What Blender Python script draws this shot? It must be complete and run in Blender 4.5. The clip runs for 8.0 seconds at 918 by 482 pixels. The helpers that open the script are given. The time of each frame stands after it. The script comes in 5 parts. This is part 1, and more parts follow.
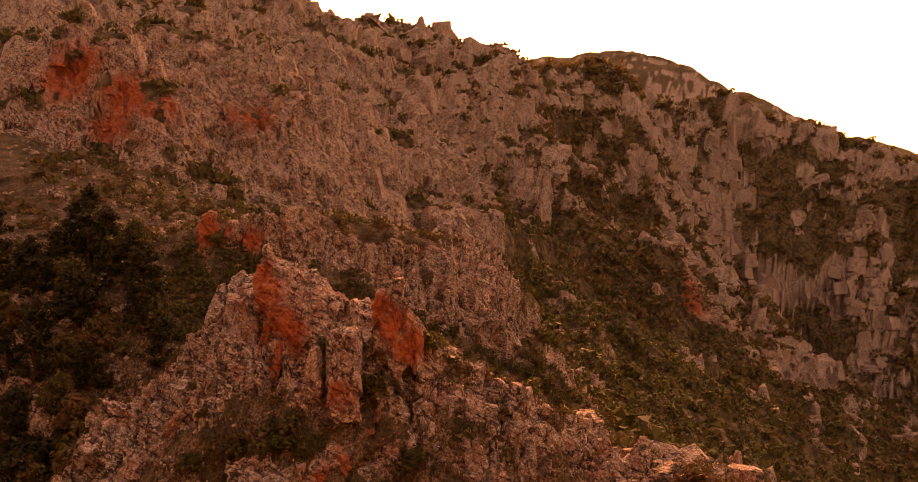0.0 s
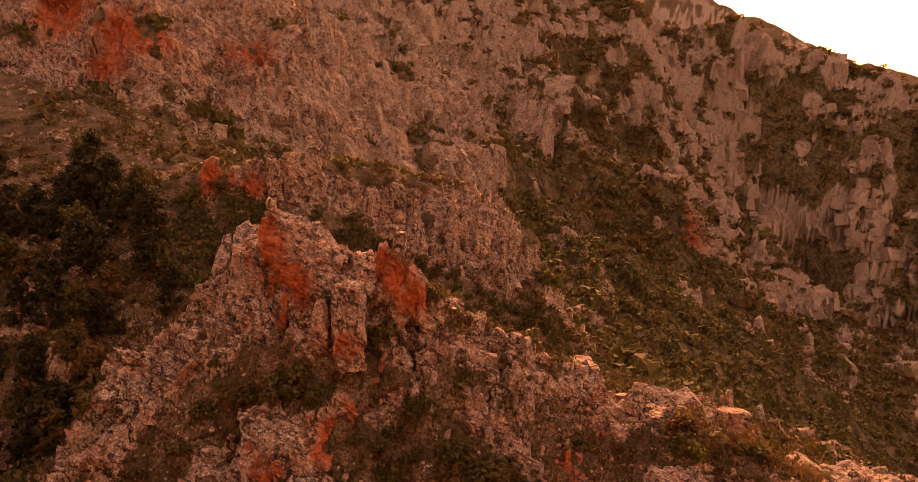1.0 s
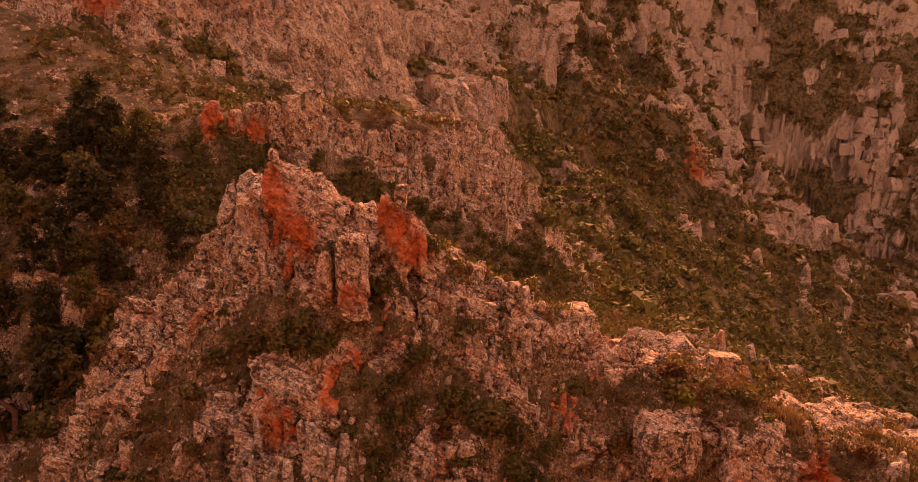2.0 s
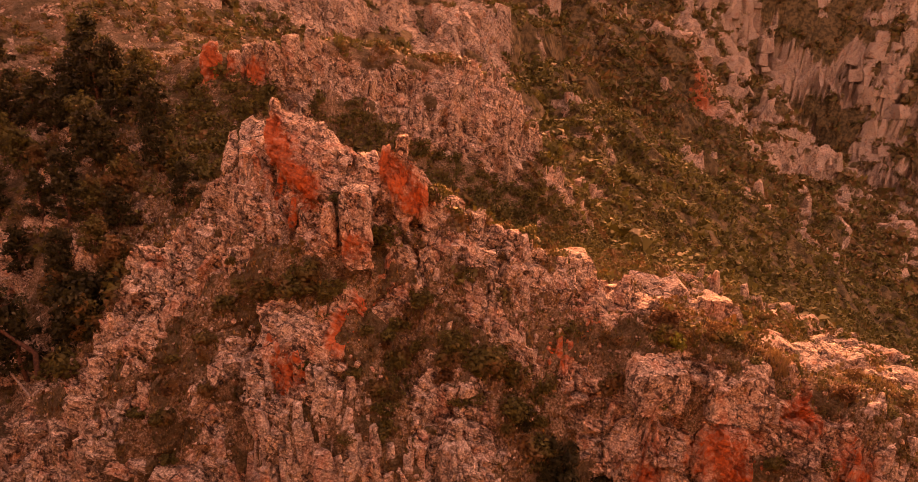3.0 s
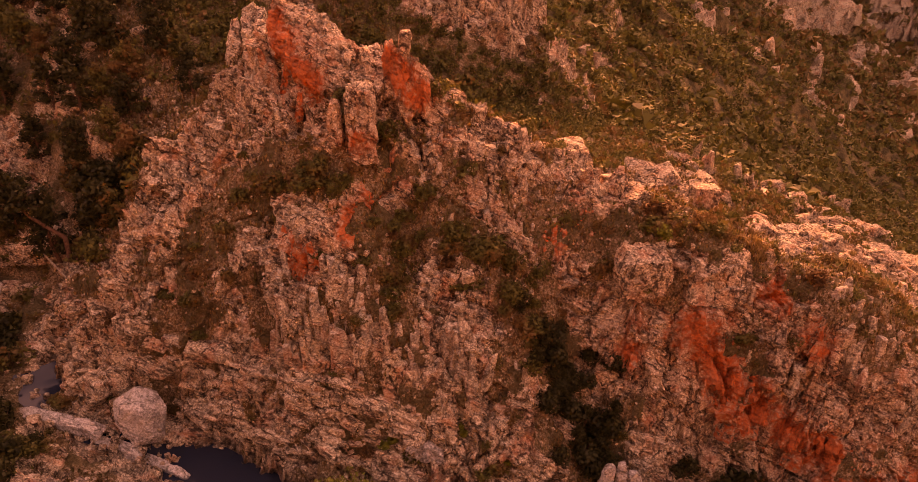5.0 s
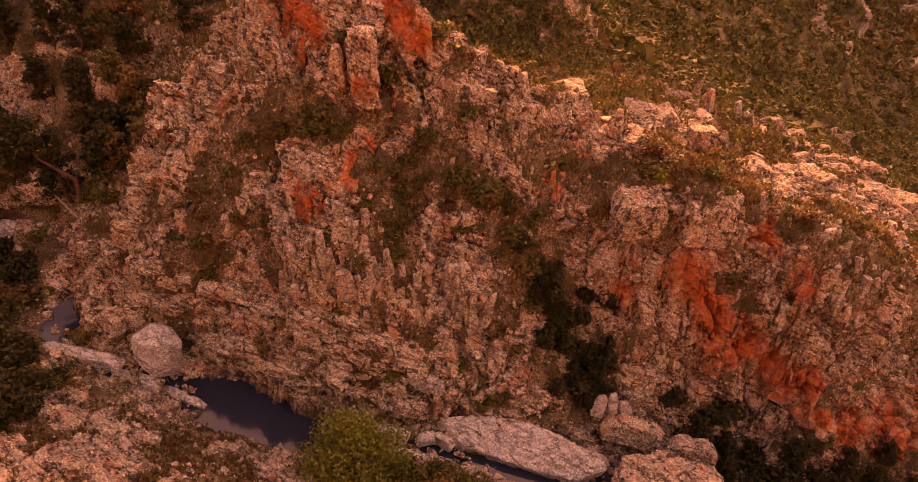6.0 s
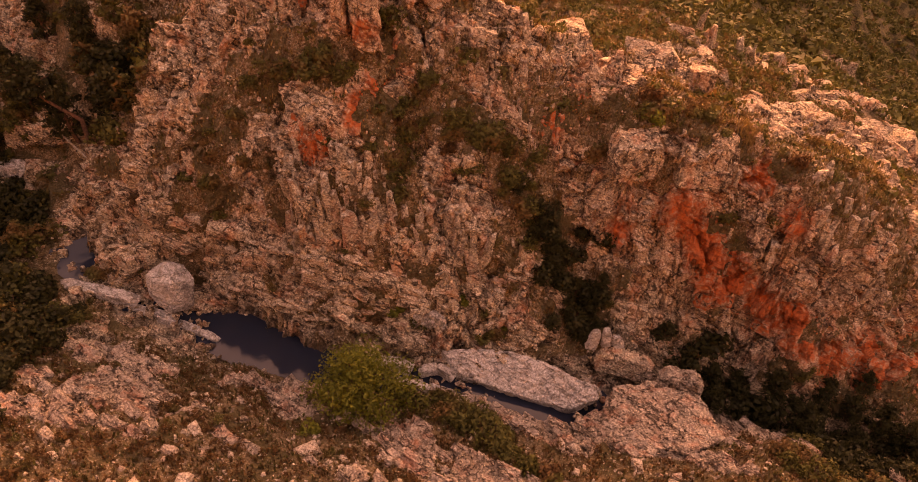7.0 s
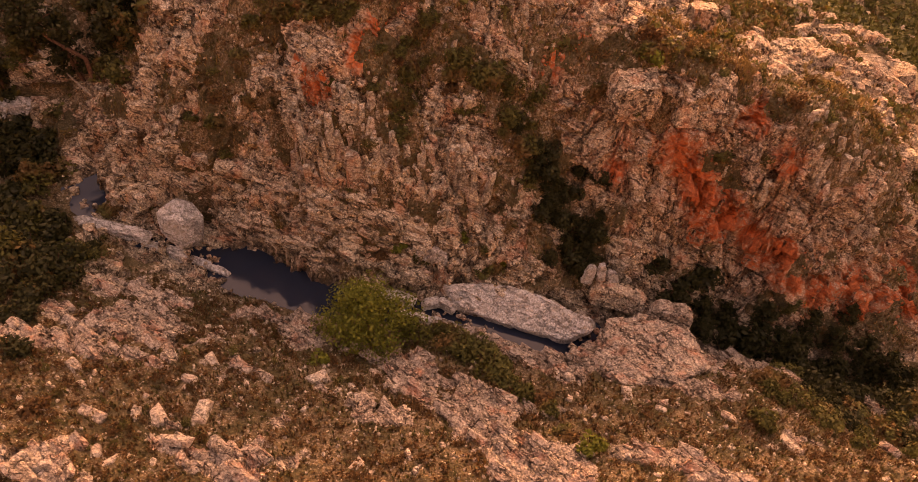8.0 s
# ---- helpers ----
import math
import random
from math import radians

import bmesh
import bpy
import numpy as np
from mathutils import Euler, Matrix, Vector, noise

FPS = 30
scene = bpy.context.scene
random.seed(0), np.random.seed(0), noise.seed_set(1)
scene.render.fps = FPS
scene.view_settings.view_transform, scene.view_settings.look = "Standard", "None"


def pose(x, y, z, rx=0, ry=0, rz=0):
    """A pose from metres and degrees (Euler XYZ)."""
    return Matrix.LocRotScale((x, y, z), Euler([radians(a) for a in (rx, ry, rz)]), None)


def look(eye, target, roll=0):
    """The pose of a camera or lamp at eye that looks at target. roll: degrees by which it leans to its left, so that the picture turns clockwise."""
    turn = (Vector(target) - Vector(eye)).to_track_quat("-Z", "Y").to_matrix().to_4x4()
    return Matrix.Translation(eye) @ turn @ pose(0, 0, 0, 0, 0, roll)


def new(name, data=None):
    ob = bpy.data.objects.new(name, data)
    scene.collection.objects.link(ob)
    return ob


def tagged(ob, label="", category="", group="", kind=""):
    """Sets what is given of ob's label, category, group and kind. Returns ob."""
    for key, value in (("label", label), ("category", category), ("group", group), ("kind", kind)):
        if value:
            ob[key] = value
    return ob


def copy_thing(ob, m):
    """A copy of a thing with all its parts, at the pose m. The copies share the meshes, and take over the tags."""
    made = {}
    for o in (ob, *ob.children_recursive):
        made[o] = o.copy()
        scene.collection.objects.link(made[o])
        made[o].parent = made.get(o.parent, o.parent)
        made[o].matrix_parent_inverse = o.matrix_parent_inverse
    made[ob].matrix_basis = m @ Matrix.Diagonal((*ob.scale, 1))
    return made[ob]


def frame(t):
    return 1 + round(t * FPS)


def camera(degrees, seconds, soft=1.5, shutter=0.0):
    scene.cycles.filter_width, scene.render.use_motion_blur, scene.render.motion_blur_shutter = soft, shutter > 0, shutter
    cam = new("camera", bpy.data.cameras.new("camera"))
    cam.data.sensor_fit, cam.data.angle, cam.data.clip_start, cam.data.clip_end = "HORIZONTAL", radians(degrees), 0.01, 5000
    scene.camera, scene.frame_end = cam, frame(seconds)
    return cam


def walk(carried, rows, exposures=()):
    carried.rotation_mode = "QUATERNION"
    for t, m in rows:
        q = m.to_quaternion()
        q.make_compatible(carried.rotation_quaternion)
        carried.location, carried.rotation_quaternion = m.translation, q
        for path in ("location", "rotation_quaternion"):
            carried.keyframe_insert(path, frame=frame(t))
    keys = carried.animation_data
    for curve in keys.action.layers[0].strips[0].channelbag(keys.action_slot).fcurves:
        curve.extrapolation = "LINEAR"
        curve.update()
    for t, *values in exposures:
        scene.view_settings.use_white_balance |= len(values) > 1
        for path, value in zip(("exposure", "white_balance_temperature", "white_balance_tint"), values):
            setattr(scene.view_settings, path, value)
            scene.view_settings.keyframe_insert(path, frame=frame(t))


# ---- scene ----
# ---------------------------------------------------------------- camera
cam = camera(68.0, 8.0, soft=0.9)
METRES, EYE, TILT, LEAN, TURN = 16.0, 35.0, 0.0, 0.0, 0.0
ROWS = [
    (0.0, 0.0, 0.0, 0.0, -0.0, 0.0, -0.0),
    (0.5, 0.001, -0.0198, 0.0559, 0.07, -2.98, 0.03),
    (1.0, 0.0027, -0.0403, 0.1113, 0.14, -5.98, 0.06),
    (1.5, 0.0055, -0.0611, 0.1674, 0.21, -8.99, 0.08),
    (3.0, 0.0165, -0.1218, 0.3451, 0.45, -18.27, 0.18),
    (3.5, 0.0179, -0.1429, 0.4045, 0.51, -21.36, 0.18),
    (4.0, 0.0211, -0.1627, 0.4651, 0.59, -24.46, 0.2),
    (4.5, 0.0233, -0.1832, 0.5268, 0.65, -27.56, 0.2),
    (6.0, 0.0249, -0.2421, 0.7079, 0.78, -36.85, 0.22),
    (6.5, 0.0269, -0.2635, 0.7665, 0.83, -39.88, 0.23),
    (7.0, 0.0271, -0.283, 0.8266, 0.86, -42.93, 0.27),
    (7.5, 0.026, -0.3031, 0.8865, 0.88, -45.98, 0.27),
    (8.0, 0.0268, -0.3244, 0.9451, 0.91, -49.0, 0.3),
]
EXPOSURES = [(0.0, 1.5, 76000, 82), (1.5, 1.9, 94000, 92), (3.0, 2.3, 100000, 102), (3.5, 2.45, 100000, 106), (4.5, 2.3, 100000, 100), (6.5, 2.33, 60000, 86), (8.0, 2.35, 23500, 62)]
walk(cam, [(t, pose(0, 0, EYE, TILT, LEAN, TURN) @ pose(METRES * x, METRES * y, METRES * z, 90 + pitch, roll, yaw))
           for t, x, y, z, yaw, pitch, roll in ROWS], EXPOSURES)

# ---------------------------------------------------------------- sky and sun
SUN_TURN, SUN_HEIGHT = 7.0, 17.3      # degrees to the right of the first view, degrees above the level
world = bpy.data.worlds.new("evening_sky")
scene.world = world
world.use_nodes = True
sky = world.node_tree.nodes.new("ShaderNodeTexSky")
sky.sky_type, sky.sun_disc = "NISHITA", False
sky.sun_elevation, sky.sun_rotation = radians(SUN_HEIGHT), radians(SUN_TURN)
sky.air_density, sky.dust_density, sky.ozone_density = 1.0, 5.0, 0.0
back = world.node_tree.nodes["Background"]
back.inputs["Strength"].default_value = 0.15
world.node_tree.links.new(sky.outputs["Color"], back.inputs["Color"])

sun = new("sun", bpy.data.lights.new("sun", "SUN"))
sun.data.energy, sun.data.angle, sun.data.color = 2.2, radians(4), (1.0, 0.52, 0.2)   # veiled by haze
sun_way = Vector((math.sin(radians(SUN_TURN)) * math.cos(radians(SUN_HEIGHT)),
                  math.cos(radians(SUN_TURN)) * math.cos(radians(SUN_HEIGHT)), math.sin(radians(SUN_HEIGHT))))
sun.matrix_world = look(sun_way * 300, (0, 0, 0))

# ---------------------------------------------------------------- noise on arrays
def hashed(ix, iy, iz, seed):
    """A number from 0 to 1 for each whole-numbered cell."""
    h = (ix.astype(np.int64) * 374761393 + iy.astype(np.int64) * 668265263 + iz.astype(np.int64) * 2147483647 + seed * 974634777) & 0xFFFFFFFF
    h = ((h ^ (h >> 13)) * 1274126177) & 0xFFFFFFFF
    h = ((h ^ (h >> 16)) * 2246822519) & 0xFFFFFFFF
    return ((h ^ (h >> 15)) & 0xFFFFFF) / 16777216.0


def value_noise(p, seed):
    """Smooth noise from -1 to 1 at the rows of p."""
    i = np.floor(p)
    f = p - i
    f = f * f * (3 - 2 * f)
    total = np.zeros(len(p))
    for a in (0, 1):
        wx = f[:, 0] if a else 1 - f[:, 0]
        for b in (0, 1):
            wy = f[:, 1] if b else 1 - f[:, 1]
            for c in (0, 1):
                wz = f[:, 2] if c else 1 - f[:, 2]
                total += wx * wy * wz * hashed(i[:, 0] + a, i[:, 1] + b, i[:, 2] + c, seed)
    return total * 2 - 1


def fbm(p, seed, octaves=4):
    total, size = np.zeros(len(p)), 1.0
    for k in range(octaves):
        total += size * value_noise(p * 2.03 ** k, seed + k)
        size *= 0.5
    return total


def cells(p, seed):
    """Cells of random shape: how near the border each row lies (0 on it), a random number of its cell, and a tilted plane across it."""
    i = np.floor(p)
    first, second, mark, plane = np.full(len(p), 9.0), np.full(len(p), 9.0), np.zeros(len(p)), np.zeros(len(p))
    for a in (-1, 0, 1):
        for b in (-1, 0, 1):
            for c in (-1, 0, 1):
                x, y, z = i[:, 0] + a, i[:, 1] + b, i[:, 2] + c
                r = hashed(x, y, z, seed)
                dx, dy, dz = x + r - p[:, 0], y + (r * 57.31) % 1 - p[:, 1], z + (r * 913.7) % 1 - p[:, 2]
                d = dx * dx + dy * dy + dz * dz
                near = d < first
                plane = np.where(near, dx * ((r * 331.7) % 1 - 0.5) + dy * ((r * 171.3) % 1 - 0.5) + dz * ((r * 619.1) % 1 - 0.3), plane)
                second = np.where(near, first, np.minimum(second, d))
                mark = np.where(near, (r * 7919.3) % 1, mark)
                first = np.where(near, d, first)
    return np.sqrt(second) - np.sqrt(first), mark, plane


def ramp(v, a, b):
    f = np.clip((v - a) / (b - a), 0, 1)
    return f * f * (3 - 2 * f)


# ---------------------------------------------------------------- the lie of the land: crests, feet and beds as lines
STREAM = [(-120, 90, 34), (-70, 60, 17), (-46, 49, 9), (-40, 48.5, 8.6), (-37, 42, 7), (-34.5, 38.4, 5.6), (-29, 35.2, 4.2), (-24, 34.6, 2.6),
          (-20, 33, 2.2), (-15.5, 30.8, 1.8), (-12, 29.6, 1.5), (-8, 29.3, 1.2), (-3.7, 29.4, 0.8), (3, 28.2, 0.2), (8, 26.6, -0.3),
          (13, 29.5, -1.5), (18, 33.5, -4), (25, 31.3, -7.5), (33, 28, -10.5), (41, 26.5, -13), (60, 28, -19), (90, 40, -27)]
SPUR_FOOT = [(-22, 36.4, 4.5), (-12, 32.8, 3.4), (-5, 32.4, 3), (4.4, 33, 3.4), (11, 36.5, 1.5), (19.5, 38, -1.5), (26.8, 38, -4.5),
             (36, 35.6, -5.5), (44, 37, -7), (60, 40, -12)]
SPUR_LOW = [(-32, 41.3, 9.7), (-25, 37.4, 10), (-17, 35.3, 6.5), (-9, 34.4, 8.5), (0, 35, 8), (5, 35.6, 6.5), (11, 39, 3.8), (19.5, 39.1, 1),
            (26, 39, 4), (30, 37, 0), (35, 37.6, 3), (43, 40, 0)]
SPUR_MID = [(-28, 42, 15), (-18, 38.8, 14.6), (-11.8, 36.5, 14.6), (-5, 37.3, 13.5), (0, 37.2, 12.6), (7, 39.6, 12), (13.7, 40.4, 15.8),
            (19.6, 40, 12), (29, 39.2, 11), (35, 40, 9), (40, 43, 7)]
SPUR_HIGH = [(-26, 44.6, 18), (-20.5, 42.2, 18.1), (-13, 40.6, 18.2), (-7.8, 41.4, 20.4), (-4, 41.2, 17), (5, 43.4, 17.4), (10.4, 44.2, 18),
             (21.6, 45.4, 16.6), (29, 45, 13)]
SPUR_CREST = [(-34.5, 41.6, 10), (-31.4, 42.6, 13.6), (-28, 44, 17.2), (-25.2, 46, 21.8), (-22.6, 48.2, 24.8), (-20.4, 50, 26.6), (-18.2, 53, 29), (-13.6, 50, 30.6),
              (-10, 48, 29.6), (-6.6, 47.4, 29.2), (-2.6, 47, 28.2), (-0.8, 46.8, 26.6), (1.1, 46.8, 25.2), (4.4, 47.2, 24.7), (9.2, 48, 21.6), (12.5, 48, 19.8), (17.8, 49.4, 17.5), (26, 50, 13.5), (35, 51.5, 9.6), (44, 53, 5), (54, 56, -2),
              (70, 60, -13)]
SPUR_BACK = [(-31, 47.5, 14.5), (-27, 51, 20), (-23, 57, 23.5), (-13, 57, 24), (-3, 55, 20), (6, 57, 17.3), (13, 66, 16.2), (20, 59, 15.4), (28, 61, 11.8), (32.6, 72.7, 9), (44, 71.5, 4), (53, 72, 0.3), (42, 83, 0.2), (60, 76, -6)]
LEFT_SLOPE = [(-35, 44, 9.3), (-37.2, 49.5, 12), (-34.5, 52.4, 21.5), (-41, 58, 24), (-36, 63, 28), (-31, 59, 26.5), (-28, 64.5, 29.5), (-37.6, 67.3, 31.6), (-39, 81, 36),
              (-49, 94, 42.4), (-40, 95, 40), (-57, 99, 46.6), (-68, 106, 50), (-60, 66, 27), (-80, 78, 38), (-95, 105, 54), (-150, 130, 80)]
FIN_FOOT = [(-28, 69, 31.5), (-16, 71, 27.5), (-4.8, 73, 22), (6, 76.5, 17.5), (14, 82, 14), (20, 92, 10)]
FIN_CREST = [(-29, 72.5, 35), (-26, 72.5, 36.6), (-16, 75.8, 38), (-8, 79.5, 36), (-4, 82, 35), (0, 85.7, 34.6), (5, 86.5, 31.5), (10, 85, 24), (15, 92, 15.5), (24.5, 105, 9),
             (34, 112, 2)]
FIN_BACK = [(-24, 82, 35), (-10, 91, 32), (4, 97, 27), (14, 104, 16), (29, 106, 5), (39, 101, 0.8)]
CLIFF_FOOT = [(-95, 124, 58), (-68, 112, 51), (-57, 114, 50), (-43, 119, 46.5), (-32, 126, 43), (-24, 132, 36), (-12, 131, 30), (4, 128, 22), (14, 128, 17),
              (26, 142, 14.3), (42, 157, 8.7), (70, 163, -6)]
CLIFF_FACE = [(-74, 119, 66), (-61, 118.5, 65), (-51, 117.6, 58), (-41, 136.3, 59), (-33, 136, 62), (-24, 148.6, 43.6), (-12, 144.2, 37.4),
              (-1, 174, 41.3), (18.6, 193, 29), (32, 205, 24.4), (9, 246, 47.3)]
CLIFF_TOP = [(-110, 165, 90), (-68, 121, 73), (-48, 141, 72), (-38, 169, 78), (-33, 212, 80), (-20, 240, 92)]
SKYLINE = [(-220, 190, 125), (-130, 200, 112), (-90, 240, 132), (-50, 300, 130), (-32, 300, 129), (-11, 300, 121), (4, 305, 116), (22, 315, 112),
           (44, 350, 117), (74, 390, 115), (108, 430, 134), (145, 460, 115), (192, 480, 133), (213, 480, 129), (254, 480, 111), (287, 480, 99), (324, 480, 87),
           (420, 500, 60)]
FAR_RIDGE = [(-300, 800, 200), (-60, 900, 250), (60, 900, 262), (113, 900, 266), (167, 900, 285), (245, 900, 277), (307, 900, 261), (376, 900, 226), (438, 900, 199),
             (477, 900, 178), (607, 900, 143), (800, 900, 110)]
FAR_VALE = [(-300, 620, 100), (60, 620, 60), (200, 640, 50), (330, 640, 40), (450, 640, 20)]
RIGHT_FACE = [(83, 273, 34), (83, 255, 21.7), (82, 231, -2), (108, 240, -15), (130, 316, -2), (144, 327, 9), (60, 334, 33), (148, 424, 30), (189, 448, 15),
              (208, 436, -21), (218, 408, -52)]
RIGHT_VALE = [(60, 125, -14), (74, 126, -20), (106, 158, -41), (110, 180, -35), (187, 292, -53), (134, 183, -48), (120, 110, -46), (150, 140, -60),
              (240, 250, -80), (330, 350, -70), (420, 400, -10), (200, 90, -50)]
NEAR_FOOT = [(-37, 33, 7.4), (-30, 31, 5.4), (-24, 29.6, 4), (-18, 27.8, 3.4), (-12, 26.4, 2.8), (-3, 26, 2.4), (5, 24.4, 1.6), (10, 24, 1.8), (20, 23.5, 1.2),
             (28, 25, -2), (38, 23, -4.5), (60, 22, -12)]
NEAR_BANK = [(-50, 34, 12), (-36, 28, 9), (-32, 22.5, 9.2), (-26, 20, 9.9), (-21.5, 22.5, 7.2), (-16.5, 23, 6), (-25.5, 10.7, 12.5), (-14, 11.7, 10.4), (0.5, 12.3, 8.6),
             (16.4, 13.8, 5.2), (30, 15, 2), (45, 14, -4)]
# unseen land behind the camera, raised to shut out low sky light
UNSEEN_RISE = [(-25, 0, 17), (0, 0, 14), (30, 0, 9), (60, 5, -4), (-60, -40, 48), (0, -40, 38), (60, -40, 28), (0, -90, 95), (-70, -90, 100), (80, -90, 80), (-100, 10, 46), (150, 0, -20), (-200, 60, 90),
             (-150, -150, 160), (0, -160, 160), (150, -160, 130), (300, 0, 20)]
SPUR_TOP = ((7, 12, 20, 33, 46, 60), (49, 51.5, 60, 73.5, 75, 73))      # how far back the bare top reaches: x, y
SPUR_RIM = ((41, 42, 43.5, 45.5, 46.5, 48, 49.5, 51, 54, 58), (-35, -32.6, -29, -26.4, -25.8, -23.6, -21.9, -20.6, -20.2, -25))   # where the spur's rock ends above the wood: y, x
# beds of rock on the near bank: x, y, reach along and across
BEDS = [(-24, 23, 5.8, 3.6), (-14, 25.6, 3, 1.5), (-26, 28, 3.2, 1.4), (-28.5, 20, 2.4, 1.4), (1, 18, 4.0, 3.2), (-5.5, 23, 2.8, 1.3), (4.5, 13, 3.6, 2.2), (-3, 19.5, 2.4, 1.8), (14.5, 23, 6.0, 2.4),
        (16, 13.3, 6.5, 1.2), (-15.4, 11.5, 3.2, 0.9), (-23.8, 9.8, 2.8, 1.1), (-5.5, 16.5, 1.8, 1.1), (26, 17, 3, 1.0)]
GULLY = [(-4.7, 37.5, 0), (-6, 41.5, 0), (-1.5, 41.8, 0), (2.7, 41.2, 0), (5.3, 38.8, 0), (8.5, 38.1, 0), (11.4, 36.1, 0), (9.5, 34.5, 0)]
GRASSY = [(-18, 42.2, 4.0, 2.6), (-21.4, 39.1, 3.0, 1.6), (-16, 39.6, 2.4, 1.0), (-14, 43.4, 2.2, 1.4), (-10.4, 42.9, 2.4, 0.9), (-25, 41, 2.0, 1.2), (6, 43.6, 2.2, 0.8), (16, 43.5, 2.6, 1.0), (-8, 33.6, 2.4, 0.7)]   # earth and dry grass on the spur: x, y, reaches
LINES = [STREAM, SPUR_FOOT, SPUR_LOW, SPUR_MID, SPUR_HIGH, SPUR_CREST, SPUR_BACK, LEFT_SLOPE, FIN_FOOT, FIN_CREST, FIN_BACK, CLIFF_FOOT, CLIFF_FACE,
         CLIFF_TOP, SKYLINE, FAR_RIDGE, FAR_VALE, RIGHT_FACE, RIGHT_VALE, NEAR_FOOT, NEAR_BANK, UNSEEN_RISE]
KNOTS = np.array([p for line in LINES for p in line], float)


def gaps(p):
    return np.sqrt((p[:, None, 0] - KNOTS[None, :, 0]) ** 2 + (p[:, None, 1] - KNOTS[None, :, 1]) ** 2 + 0.3)


n_knots = len(KNOTS)
system = np.zeros((n_knots + 1, n_knots + 1))
system[:n_knots, :n_knots] = gaps(KNOTS[:, :2]) - 0.02 * np.eye(n_knots)
system[:n_knots, n_knots] = system[n_knots, :n_knots] = 1
WEIGHTS = np.linalg.solve(system, np.append(KNOTS[:, 2], 0))


def line_gap(p, line):
    """Distance on the plan from a line, and the line's height at the nearest place."""
    line = np.array(line, float)
    best, height = np.full(len(p), 1e9), np.zeros(len(p))
    for a, b in zip(line[:-1], line[1:]):
        d = b[:2] - a[:2]
        f = np.clip(((p - a[:2]) @ d) / (d @ d), 0, 1)
        gap = np.hypot(p[:, 0] - a[0] - f * d[0], p[:, 1] - a[1] - f * d[1])
        near = gap < best
        best, height = np.where(near, gap, best), np.where(near, a[2] + f * (b[2] - a[2]), height)
    return best, height


def smooth_land(p):
    """The land's height without its rocks."""
    z = np.concatenate([gaps(q) @ WEIGHTS[:-1] + WEIGHTS[-1] for q in np.array_split(p, max(1, len(p) // 20000))])
    q = np.column_stack((p, np.zeros(len(p))))
    far = ramp(p[:, 1], 95, 170)
    z += far * (7 * fbm(q / 45, 11, 3) + 2.0 * fbm(q / 11, 15, 2))
    # cliffs and benches on the mountain sides
    tall = 24.0
    level = z / tall + 1.3 * fbm(q / 48, 21, 3)
    part = level - np.floor(level)
    z += far * ramp(p[:, 1], 560, 500) * ramp(fbm(q / 30, 27, 2), -0.5, 0.4) * tall * 0.6 * (ramp(part, 0.3, 0.7) - part)
    z += (1 - far) * 0.5 * fbm(q / 5.0, 31, 3)
    return z


def land(p):
    """The land's surface at the rows of p (n x 2): places, and how steep it is there (0 level, 1 upright)."""
    e = 0.35 + 0.01 * np.abs(p[:, 1])
    z = smooth_land(p)
    zx = smooth_land(p + np.column_stack((e, 0 * e)))
    zy = smooth_land(p + np.column_stack((0 * e, e)))
    normal = np.column_stack(((z - zx) / e, (z - zy) / e, np.ones(len(p))))
    normal /= np.linalg.norm(normal, axis=1)[:, None]
    return np.column_stack((p, z)), normal


